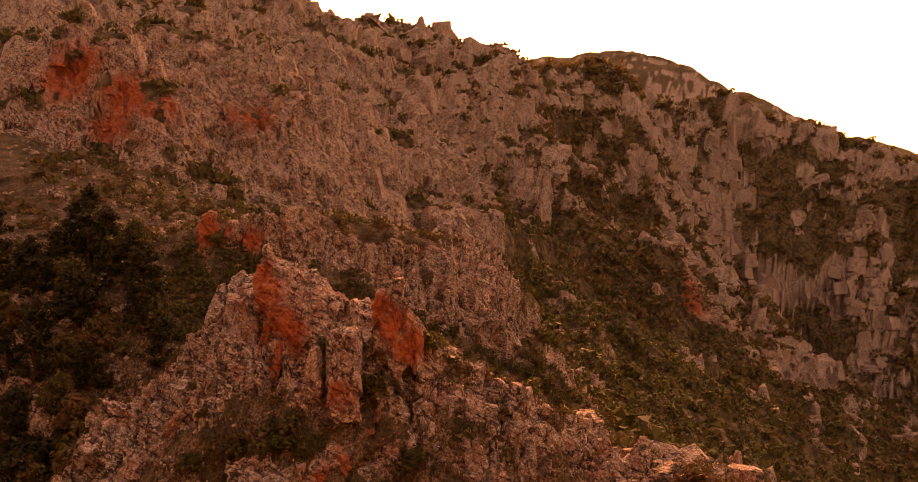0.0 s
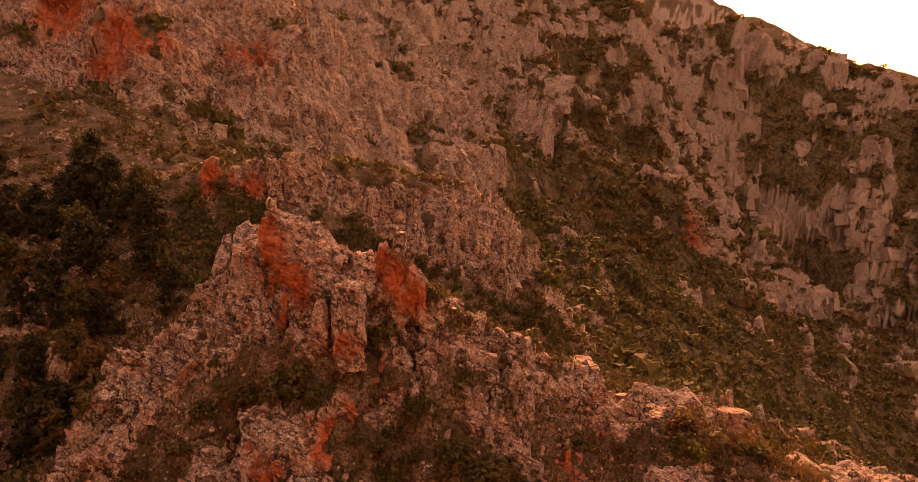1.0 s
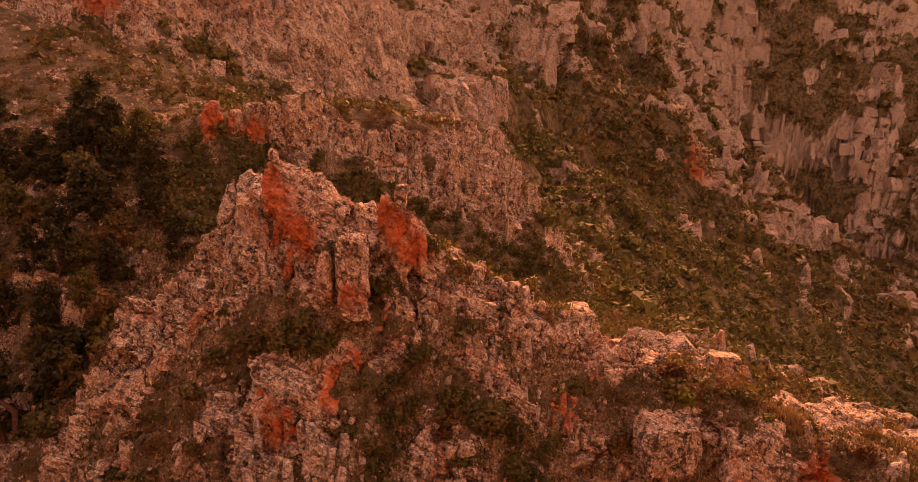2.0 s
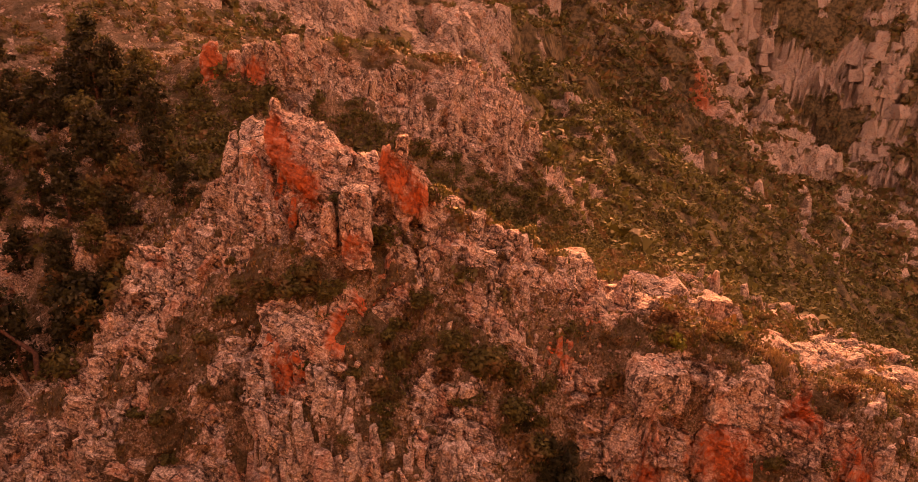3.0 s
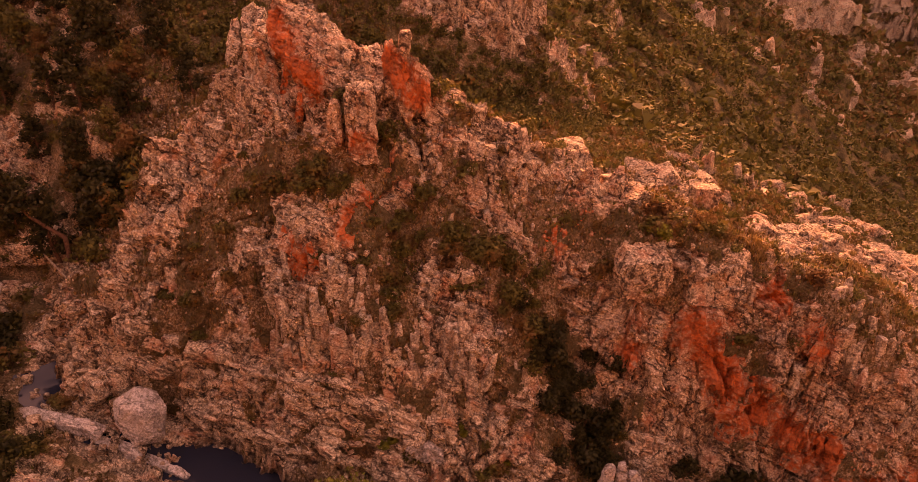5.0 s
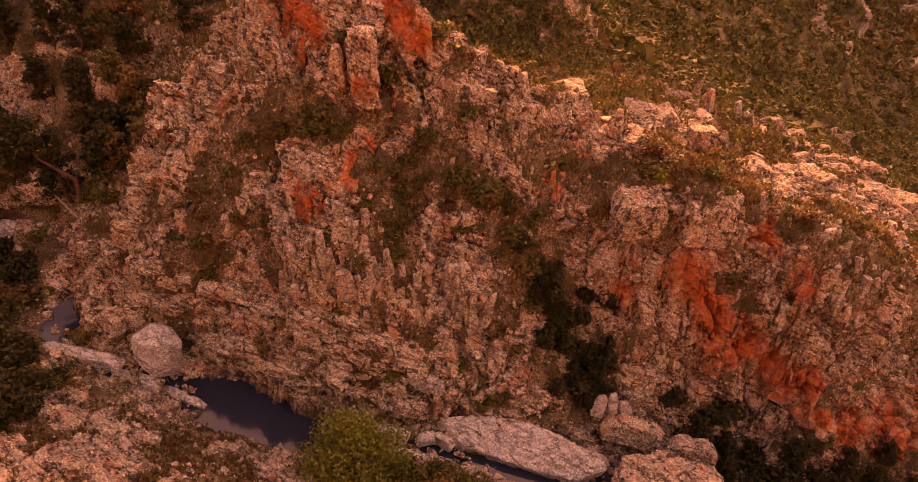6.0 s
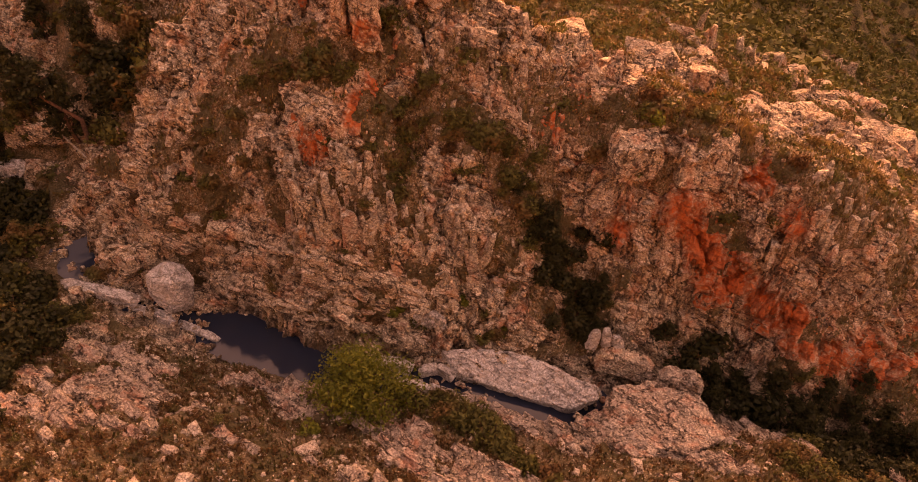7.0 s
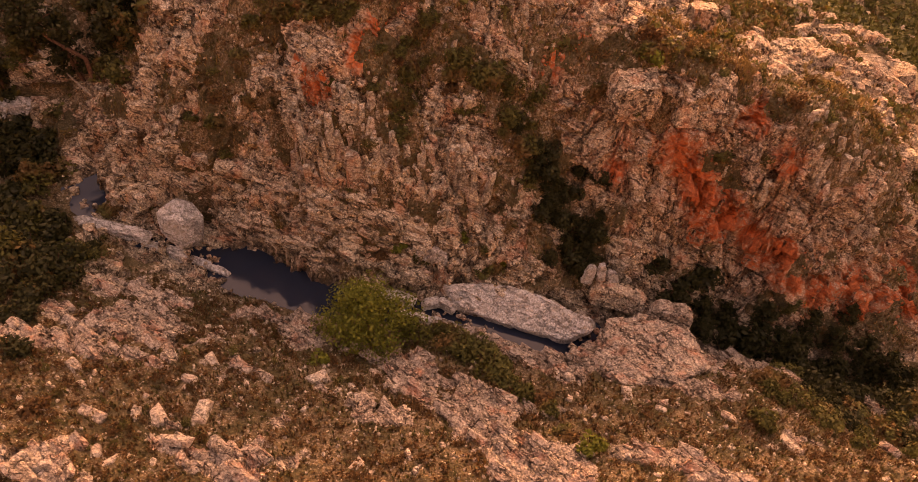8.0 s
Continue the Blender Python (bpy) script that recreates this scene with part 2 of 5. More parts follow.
def rocky(place, normal):
    """How bare the rock is, 0 to 1."""
    steep = 1 - normal[:, 2]
    x, y = place[:, 0], place[:, 1]
    spur = ramp(y, 29, 33) * ramp(y, 53, 48) * ramp(x, -36, -29)
    patch = fbm(place / np.array((6.0, 6.0, 6.0)), 41, 3)
    bare = ramp(steep + (0.16 + 0.22 * spur) * patch + 0.02 * spur, 0.2, 0.36)
    earthy = fbm(place / np.array((3.4, 3.4, 4.5)), 44, 3)
    bare *= 1 - 0.95 * spur * ramp(earthy + 0.12 * ramp(x, 0, -8), 0.2, 0.36) * ramp(steep, 0.75, 0.6)
    rim = np.interp(y, SPUR_RIM[0], SPUR_RIM[1])
    shoulder = ramp(x - rim, -0.3, 1.2) * ramp(x, -8, -13) * ramp(y, 36, 40) * ramp(y, 55, 52)
    bare = np.maximum(bare, shoulder * ramp(patch + 0.6 * earthy, -0.4, -0.05))
    crest, _ = line_gap(place[:, :2], SPUR_CREST[9:15])
    bare = np.maximum(bare, ramp(crest, 2.6, 1.2) * ramp(patch + 0.5 * earthy, -0.5, -0.15))
    wooded = ramp(x - rim, 0.2, -1.4) * ramp(y, 41, 43) * ramp(y, 112, 100)
    bare *= 1 - wooded * ramp(patch, 0.45, 0.1)
    gully, _ = line_gap(place[:, :2], GULLY)
    bare *= ramp(gully + 0.9 * patch, 1.0, 2.4)
    grassy = np.max([np.exp(-((x - gx) / along) ** 2 - ((y - gy) / across) ** 2) for gx, gy, along, across in GRASSY], axis=0)
    bare *= 1 - 0.9 * ramp(grassy - 0.7 * earthy, 0.22, 0.5)
    # brush fills the saddle in front of the fin and the slopes beyond it
    saddle = ramp(x, -30, -26) * ramp(x, 20, 14) * ramp(y, 50, 53) * ramp(y - np.interp(x, [p[0] for p in FIN_FOOT], [p[1] for p in FIN_FOOT]), 3.4, 1.6)
    bare *= 1 - 0.95 * saddle * ramp(patch, 0.5, 0.3)
    beyond = ramp(x, 6, 16) * ramp(y, 82, 92) * ramp(y, 300, 215)
    bare = np.maximum(bare, ramp(y, 112, 130) * ramp(y, 620, 520) * ramp(steep + 0.2 * patch, 0.1, 0.22))
    bare *= 1 - beyond * ramp(fbm(place / np.array((13.0, 13.0, 20.0)), 49, 3), 0.42, 0.22)
    bare *= 1 - ramp(x, 10, 40) * ramp(y, 190, 230) * ramp(y, 620, 520) * ramp(fbm(place / np.array((15.0, 15.0, 17.0)), 46, 5), 0.05, -0.2)
    # the broad rocky top of the spur's lower end
    top = ramp(x, 7, 10) * ramp(x, 62, 57) * ramp(y, 44, 46) * ramp(y - np.interp(x, SPUR_TOP[0], SPUR_TOP[1]), 1.0, -1.0)
    bare = np.maximum(bare * (1 - top), top * ramp(0.4 * patch + 0.9 * earthy + 0.4 * fbm(place / 1.4, 48, 2), -0.1, 0.15))
    bed, _ = line_gap(place[:, :2], STREAM)
    bank = ramp(bed + 2.5 * patch, 4.2, 2.2) * ramp(x, -40, -32)
    beds = np.max([np.exp(-((x - bx) / along) ** 2 - ((y - by + 0.25 * (x - bx)) / across) ** 2) for bx, by, along, across in BEDS], axis=0)
    ledges = ramp(beds + 0.5 * fbm(place / np.array((2.6, 1.6, 2.0)), 47, 4), 0.34, 0.52) * ramp(y, 30, 28)
    return np.clip(np.maximum.reduce((bare, bank, ledges)), 0, 1)


def broken(place, normal, bare):
    """The surface broken up into blocks, columns and cracks along its normal."""
    y = place[:, 1]
    warp = np.column_stack([fbm(place / 3.0, s, 2) for s in (51, 54, 57)]) * 0.5
    out = np.zeros(len(place))
    near = ramp(y, 150, 90)
    bank = ramp(y, 31, 28)
    gap, mark, plane = cells((place + 2 * warp) / np.array((5.5, 5.5, 9.0)), 65)
    out += near * (0.25 + 0.75 * bare) * (1 - 0.95 * bank) * (1.0 * (mark - 0.5) + 1.8 * plane - 0.7 * ramp(gap, 0.08, 0.0))
    gap, mark, plane = cells((place + warp) / np.array((2.1, 2.1, 4.2)), 61)
    out += near * bare * (1 - 0.88 * bank) * (1.0 * (mark - 0.5) + 1.3 * plane - 0.6 * ramp(gap, 0.12, 0.0))
    gap, mark, plane = cells((place + 0.4 * warp) / np.array((0.85, 0.85, 1.5)), 71)
    out += near * (0.1 + 0.9 * bare) * (1 - 0.65 * bank) * (0.5 * (mark - 0.5) + 0.7 * plane - 0.32 * ramp(gap, 0.12, 0.0))
    # beds of rock that dip along the near bank
    beds = place @ np.array((0.42, 0.6, 0.75)) + 0.7 * warp[:, 0]
    out += bank * bare * (0.6 * (ramp((beds / 0.9) % 1, 0.0, 0.8) - 0.4) + 0.2 * (ramp((beds / 0.37) % 1, 0.0, 0.8) - 0.4))
    far = ramp(y, 90, 140) * ramp(y, 700, 500)
    gap, mark, plane = cells((place + 8 * warp) / np.array((24.0, 24.0, 60.0)), 85)
    out += far * ramp(y, 170, 230) * (0.3 + 0.7 * bare) * (8.0 * (mark - 0.5) + 9 * plane - 2.5 * ramp(gap, 0.1, 0.0))
    gap, mark, plane = cells((place + 4 * warp) / np.array((6.5, 6.5, 17.0)), 81)
    out += far * bare * (3.2 * (mark - 0.5) + 3.2 * plane - 1.2 * ramp(gap, 0.15, 0.0))
    gap, mark, plane = cells((place + 2 * warp) / np.array((2.2, 2.2, 4.6)), 91)
    out += far * bare * (1.1 * (mark - 0.5) + 1.3 * plane - 0.5 * ramp(gap, 0.15, 0.0))
    return out


# places where the fresh rock shows red: x, y, z, reach
RED = [(-14.6, 48.8, 32.4, 1.2), (-13.8, 47.6, 31.0, 1.4), (-12.6, 46.4, 29.6, 1.3), (-11.4, 45.8, 28.4, 1.2), (-5.4, 46.0, 30.4, 1.0), (-4.4, 45.6, 29.4, 1.2), (-3.4, 45.6, 28.0, 1.2), (-7.6, 43.2, 25.2, 1.1),
       (-8.4, 40.2, 19.4, 0.9), (-7.6, 41.4, 20.4, 1.0), (-6.9, 42.6, 21.2, 1.0), (-11.8, 38.8, 17.9, 1.0), (7.1, 43.2, 16.9, 1.2), (10.0, 44, 18, 1.0), (18.5, 39.9, 10.6, 1.9), (20.3, 39.8, 8.2, 1.7)]
RED_OVERHANG = [(21.5, 39.6, 6.5, 1.8), (23.0, 39.0, 4.4, 2.0), (24.7, 38.6, 2.6, 2.0), (28.1, 38.6, 0.8, 1.7), (30.1, 36.9, -0.3, 1.8), (31.6, 35.9, -2.3, 1.6), (35.1, 35.8, -4.2, 1.9),
                (38.9, 36.2, -4.6, 1.9), (44.9, 37.4, -6.3, 2.5), (40.1, 34.5, -7, 1.9), (25.2, 42, 12.4, 1.2), (28.5, 41, 9.4, 1.4), (13.2, 39.1, 8.9, 1.0)]
RED_CLIFFS = [(-26.3, 71, 36, 2.0), (-22, 72.5, 35, 1.2), (-58.6, 114.6, 54.4, 3), (-51.4, 116.3, 58.2, 3), (-57, 117.5, 60.5, 4), (-66.3, 117.8, 65.6, 4), (-68.6, 116.5, 63, 4),
              (-40, 131, 60, 4), (24, 104, 9, 3.5), (60, 210, 10, 6), (84, 250, 15, 8)]


def reddened(place):
    red = np.zeros(len(place))
    ragged = 1 + 0.45 * fbm(place / np.array((1.0, 1.0, 2.0)), 131, 3)
    for x, y, z, reach in RED + [(x, y, z, 1.08 * reach) for x, y, z, reach in RED_OVERHANG] + RED_CLIFFS:
        gap = (((place - (x, y, z)) / (reach, reach * 1.4, reach)) ** 2).sum(1)
        red = np.maximum(red, np.maximum(np.exp(-0.75 * gap), 0.22 * np.exp(-0.14 * gap)))
    return np.clip(red * ragged, 0, 1)


# ---------------------------------------------------------------- materials
def material(name, rough=0.85):
    m = bpy.data.materials.new(name)
    m.use_nodes = True
    tree = m.node_tree
    shader = tree.nodes["Principled BSDF"]
    shader.inputs["Roughness"].default_value = rough
    shader.inputs["Specular IOR Level"].default_value = 0.25
    return m, tree, shader


def node(tree, kind, **values):
    n = tree.nodes.new(kind)
    for key, value in values.items():
        n.inputs[key.replace("_", " ")].default_value = value
    return n


def mixed(tree, factor, a, b):
    """A mix of two colours; each of the three is a socket or a value."""
    n = tree.nodes.new("ShaderNodeMix")
    n.data_type = "RGBA"
    for socket, value in ((n.inputs[0], factor), (n.inputs[6], a), (n.inputs[7], b)):
        if isinstance(value, bpy.types.NodeSocket):
            tree.links.new(value, socket)
        elif isinstance(value, (int, float)):
            socket.default_value = value
        else:
            socket.default_value = (*value, 1)
    return n.outputs[2]


def ranged(tree, value, a, b, c=0.0, d=1.0):
    n = node(tree, "ShaderNodeMapRange", From_Min=a, From_Max=b, To_Min=c, To_Max=d)
    tree.links.new(value, n.inputs["Value"])
    return n.outputs[0]


def noise_at(tree, where, scale, detail=4.0, kind="ShaderNodeTexNoise"):
    n = node(tree, kind, Scale=scale, Detail=detail) if kind == "ShaderNodeTexNoise" else node(tree, kind, Scale=scale)
    tree.links.new(where, n.inputs["Vector"])
    return n.outputs[0]


def maths(tree, op, a, b):
    n = tree.nodes.new("ShaderNodeMath")
    n.operation, n.use_clamp = op, op in ("MULTIPLY", "ADD")
    for socket, value in zip(n.inputs, (a, b)):
        if isinstance(value, bpy.types.NodeSocket):
            tree.links.new(value, socket)
        else:
            socket.default_value = value
    return n.outputs[0]


def ridged(tree, where, scale, detail=7.0, rough=0.6):
    n = node(tree, "ShaderNodeTexNoise", Scale=scale, Detail=detail, Roughness=rough)
    n.noise_type, n.normalize = "RIDGED_MULTIFRACTAL", True
    tree.links.new(where, n.inputs["Vector"])
    return n.outputs[0]


def rock_material(name, by_attribute, tan=(0.43, 0.31, 0.21), grey=(0.35, 0.285, 0.22), red=(0.55, 0.14, 0.06), red_share=0.0, pale=(0.74, 0.62, 0.48), cracked=1.0, flake=(0.58, 0.46, 0.38), dark=(0.17, 0.12, 0.09)):
    """Weathered porphyry: tan and grey, flecked with pale lichen, dark in its joints, red where it broke."""
    m, tree, shader = material(name, 0.9)
    geo = tree.nodes.new("ShaderNodeNewGeometry")
    where = geo.outputs["Position"]
    squash = tree.nodes.new("ShaderNodeMapping")
    squash.inputs["Scale"].default_value = (0.75, 1.2, 0.4)
    squash.inputs["Rotation"].default_value = (0.15, 0.2, 0.3)
    tree.links.new(where, squash.inputs["Vector"])
    tall = squash.outputs[0]
    # the rock's beds dip to the right and away
    dip = tree.nodes.new("ShaderNodeMapping")
    dip.vector_type = "TEXTURE"
    dip.inputs["Rotation"].default_value = Vector((0, 0, 1)).rotation_difference(Vector((0.42, 0.45, 0.79)).normalized()).to_euler()
    dip.inputs["Scale"].default_value = (2.4, 2.4, 0.4)
    tree.links.new(where, dip.inputs["Vector"])
    large = noise_at(tree, tall, 0.3, 5.0)
    fine = noise_at(tree, where, 2.4, 10.0)
    grain = noise_at(tree, where, 6.5, 7.0)
    joints = ridged(tree, tall, 0.9)
    colour = mixed(tree, ranged(tree, large, 0.4, 0.62), tan, grey)
    # near bank: bedded rock, darkened in colour for the dimmer light there
    bedded_dim = tree.nodes.new("ShaderNodeAttribute")
    bedded_dim.attribute_name = "bedded_dim"
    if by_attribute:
        colour = mixed(tree, bedded_dim.outputs["Fac"], colour, mixed(tree, ranged(tree, large, 0.42, 0.6), (0.34, 0.26, 0.215), (0.27, 0.22, 0.19)))
    # flakes, each of its own shade, with wandering borders
    swirl = node(tree, "ShaderNodeTexNoise", Scale=3.0, Detail=5.0)
    tree.links.new(where, swirl.inputs["Vector"])
    bend = tree.nodes.new("ShaderNodeVectorMath")
    bend.operation = "MULTIPLY_ADD"
    bend.inputs[1].default_value = (0.3, 0.3, 0.3)
    tree.links.new(swirl.outputs["Color"], bend.inputs[0])
    tree.links.new(dip.outputs[0], bend.inputs[2])
    flakes = tree.nodes.new("ShaderNodeTexVoronoi")
    flakes.inputs["Scale"].default_value = 2.6
    tree.links.new(bend.outputs[0], flakes.inputs["Vector"])
    shade = tree.nodes.new("ShaderNodeSeparateColor")
    tree.links.new(flakes.outputs["Color"], shade.inputs[0])
    colour = mixed(tree, ranged(tree, shade.outputs[0], 0.55, 1.0, 0.0, 0.5), colour, flake)
    colour = mixed(tree, ranged(tree, shade.outputs[1], 0.6, 1.0, 0.0, 0.55), colour, dark)
    lichen = ranged(tree, grain, 0.54, 0.6, 0.0, 0.8)
    if by_attribute:
        lichen = maths(tree, "MULTIPLY", lichen, ranged(tree, bedded_dim.outputs["Fac"], 0.0, 1.0, 1.0, 0.6))
    colour = mixed(tree, lichen, colour, pale)
    colour = mixed(tree, ranged(tree, grain, 0.46, 0.36, 0.0, 0.65), colour, tuple(0.55 * c for c in dark))
    flecks = noise_at(tree, where, 15.0, 4.0)
    crust = ranged(tree, noise_at(tree, where, 0.9, 4.0), 0.42, 0.6, 0.2, 1.0)
    colour = mixed(tree, maths(tree, "MULTIPLY", ranged(tree, flecks, 0.55, 0.62, 0.0, 0.75), maths(tree, "MULTIPLY", crust, ranged(tree, bedded_dim.outputs["Fac"], 0.0, 1.0, 1.0, 0.5))), colour, pale)
    colour = mixed(tree, ranged(tree, flecks, 0.44, 0.36, 0.0, 0.45), colour, tuple(0.5 * c for c in dark))
    ruddy = noise_at(tree, tall, 0.8, 4.0)
    share = ranged(tree, ruddy, 0.52, 0.74, 0.0, 0.5)
    if by_attribute:
        mark = tree.nodes.new("ShaderNodeAttribute")
        mark.attribute_name = "red"
        share = maths(tree, "ADD", share, maths(tree, "ADD", ranged(tree, mark.outputs["Fac"], 0.03, 0.4, 0.0, 0.35), ranged(tree, maths(tree, "ADD", mark.outputs["Fac"], ranged(tree, fine, 0.3, 0.7, -0.3, 0.3)), 0.35, 0.75, 0.0, 0.6)))
    elif red_share:
        share = maths(tree, "ADD", share, ranged(tree, fine, 0.62, 0.4, 0.2, red_share))
    colour = mixed(tree, share, colour, mixed(tree, ranged(tree, grain, 0.4, 0.6), red, tuple(0.72 * c for c in red)))
    # cracks: thin wandering lines, upright ones and ones along the beds
    cracks = []
    for scale, way, width in ((0.55, tall, 0.02), (1.3, tall, 0.024), (0.5, dip.outputs[0], 0.022), (1.5, dip.outputs[0], 0.03)):
        n = noise_at(tree, way, scale, 5.0)
        cracks.append(ranged(tree, maths(tree, "ABSOLUTE", maths(tree, "SUBTRACT", n, 0.5), 0.0), width, width * 0.3))
    line = maths(tree, "ADD", cracks[0], maths(tree, "ADD", maths(tree, "MULTIPLY", cracks[1], 0.7), maths(tree, "ADD", maths(tree, "MULTIPLY", cracks[2], 0.8), maths(tree, "MULTIPLY", cracks[3], 0.45))))
    line = maths(tree, "MULTIPLY", line, ranged(tree, fine, 0.4, 0.54, 0.0, 0.85 * cracked))
    rocky_share = 1.0
    if by_attribute:
        soil = tree.nodes.new("ShaderNodeAttribute")
        soil.attribute_name = "bare"
        earth = mixed(tree, ranged(tree, fine, 0.35, 0.65), (0.18, 0.11, 0.06), (0.095, 0.068, 0.036))
        earth = mixed(tree, ranged(tree, grain, 0.54, 0.62, 0.0, 0.8), earth, (0.3, 0.23, 0.17))
        earth = mixed(tree, ranged(tree, flecks, 0.57, 0.64, 0.0, 0.8), earth, (0.36, 0.29, 0.22))
        earth = mixed(tree, ranged(tree, grain, 0.46, 0.36, 0.0, 0.8), earth, (0.04, 0.028, 0.012))
        # the bank's earth is darkened too, its weaker light put into colour
        earth = mixed(tree, maths(tree, "MULTIPLY", bedded_dim.outputs["Fac"], 0.3), earth, (0.07, 0.052, 0.032))
        clumps = noise_at(tree, where, 0.42, 6.0)
        earth = mixed(tree, ranged(tree, clumps, 0.47, 0.57, 0.0, 0.7), earth, (0.045, 0.038, 0.015))
        hazy_scrub = tree.nodes.new("ShaderNodeAttribute")
        hazy_scrub.attribute_name = "hazy_scrub"
        # far scrub, paled in colour to give the low contrast of haze
        hazy_cover = mixed(tree, ranged(tree, noise_at(tree, where, 0.55, 7.0), 0.42, 0.6), (0.05, 0.04, 0.018), (0.14, 0.1, 0.05))
        earth = mixed(tree, hazy_scrub.outputs["Fac"], earth, hazy_cover)
        edge = maths(tree, "ADD", soil.outputs["Fac"], ranged(tree, fine, 0.3, 0.7, -0.3, 0.3))
        rocky_share = ranged(tree, edge, 0.35, 0.5)
        colour = mixed(tree, rocky_share, earth, colour)
        line = maths(tree, "MULTIPLY", line, rocky_share)
        wet = tree.nodes.new("ShaderNodeAttribute")
        wet.attribute_name = "wet"
        colour = mixed(tree, maths(tree, "MULTIPLY", wet.outputs["Fac"], 0.75), colour, (0.06, 0.045, 0.035))
        tree.links.new(ranged(tree, wet.outputs["Fac"], 0.0, 1.0, 0.92, 0.3), shader.inputs["Roughness"])
    line = maths(tree, "MULTIPLY", line, ranged(tree, share, 0.3, 0.9, 1.0, 0.35))
    colour = mixed(tree, line, colour, (0.03, 0.02, 0.015))
    tree.links.new(colour, shader.inputs["Base Color"])
    height = maths(tree, "ADD", ranged(tree, maths(tree, "MULTIPLY", maths(tree, "ADD", cracks[0], cracks[2]), rocky_share), 0.0, 1.0, 0.4, 0.0), maths(tree, "ADD", ranged(tree, fine, 0.25, 0.75, 0.0, 0.4), ranged(tree, joints, 0.3, 0.9, 0.2, 0.0)))
    bump = node(tree, "ShaderNodeBump", Strength=1.0, Distance=0.5)
    tree.links.new(height, bump.inputs["Height"])
    tree.links.new(bump.outputs[0], shader.inputs["Normal"])
    return m


ROCK = rock_material("weathered_rock", True)
PALE_ROCK = rock_material("pale_rock", False, (0.47, 0.44, 0.41), (0.42, 0.4, 0.38), (0.42, 0.34, 0.28), pale=(0.68, 0.65, 0.62), cracked=0.4, flake=(0.54, 0.52, 0.5), dark=(0.24, 0.22, 0.2))

# ---------------------------------------------------------------- the ground, one sheet from the near bank to the far ridge
def steps(stops):
    """Values from stop to stop, with the gap between them changing evenly: (value, gap) pairs."""
    out = [stops[0][0]]
    for (a, ga), (b, gb) in zip(stops[:-1], stops[1:]):
        n = max(1, round(2 * (b - a) / (ga + gb)))
        f = (np.arange(n) + 1) / n
        g = ga + (gb - ga) * f
        run = np.cumsum(g)
        out.extend(a + (b - a) * run / run[-1])
    return np.array(out)


rows_y = steps([(-170, 12), (-8, 1.5), (8, 0.22), (31, 0.15), (33, 0.085), (51, 0.1), (56, 0.2), (95, 0.3), (160, 0.5), (260, 1.1), (500, 2.0), (620, 12), (960, 12), (1500, 120)])
fan = steps([(-5.0, 0.4), (-0.95, 0.06), (-0.82, 0.0033), (0.82, 0.0033), (0.95, 0.06), (5.0, 0.4)])
near_width = np.maximum(rows_y + 22, 26)
grid = np.stack((fan[None, :] * near_width[:, None], np.repeat(rows_y[:, None], len(fan), 1)), -1)
ny, nx = grid.shape[:2]
plan = grid.reshape(-1, 2)


def pool_half(x):
    """Half the width of the stream's bed: wide in the pools, narrow between them."""
    half = 0.4 + 1.1 * ramp(x, -24.5, -23) * ramp(x, -8.5, -10.5) + 0.7 * ramp(x, 3, 4.5) * ramp(x, 9.6, 8.8)
    return half + 0.6 * ramp(np.abs(x + 34.6), 1.5, 0.9)


def surface(plan):
    """The finished ground over the places of plan: points, bareness, redness, wetness."""
    place, normal = land(plan)
    bare = rocky(place, normal)
    place = place + normal * broken(place, normal, bare)[:, None]
    bed, level = line_gap(plan, STREAM)
    half = pool_half(plan[:, 0])
    in_bed = ramp(bed, half + 0.9, half) * ramp(plan[:, 1], 60, 52)
    # between the pools the bed is dry stones
    x = plan[:, 0]
    dry = ramp(x, -35.6, -36.4) + ramp(x, -33.4, -32.6) * ramp(x, -24.2, -25.2)
    place[:, 2] += in_bed * (level - 0.55 + 0.85 * dry - place[:, 2])
    # the hollow in which the great boulder lies
    hollow = ramp(np.hypot(x + 24.4, plan[:, 1] - 35.4), 3.4, 2.2)
    place[:, 2] += hollow * np.minimum(0, 3.0 - place[:, 2])
    wet = ramp(bed, half + 0.9, half + 0.2) * ramp(place[:, 2] - level, 0.75, 0.3) * (1 - dry)
    return place, bare, reddened(place), wet


def sheet(name, place, ny, nx, values, mat, smooth=False):
    mesh = bpy.data.meshes.new(name)
    i = np.arange(ny * nx).reshape(ny, nx)
    quads = np.stack((i[:-1, :-1], i[:-1, 1:], i[1:, 1:], i[1:, :-1]), -1).reshape(-1, 4)
    mesh.vertices.add(len(place))
    mesh.vertices.foreach_set("co", place.ravel().astype(np.float32))
    mesh.loops.add(quads.size)
    mesh.loops.foreach_set("vertex_index", quads.ravel().astype(np.int32))
    mesh.polygons.add(len(quads))
    mesh.polygons.foreach_set("loop_start", np.arange(0, quads.size, 4, dtype=np.int32))
    mesh.update(calc_edges=True)
    for key, value in values.items():
        mesh.attributes.new(key, "FLOAT", "POINT").data.foreach_set("value", value.astype(np.float32))
    mesh.polygons.foreach_set("use_smooth", np.full(len(quads), smooth))
    mesh.materials.append(mat)
    return new(name, mesh)


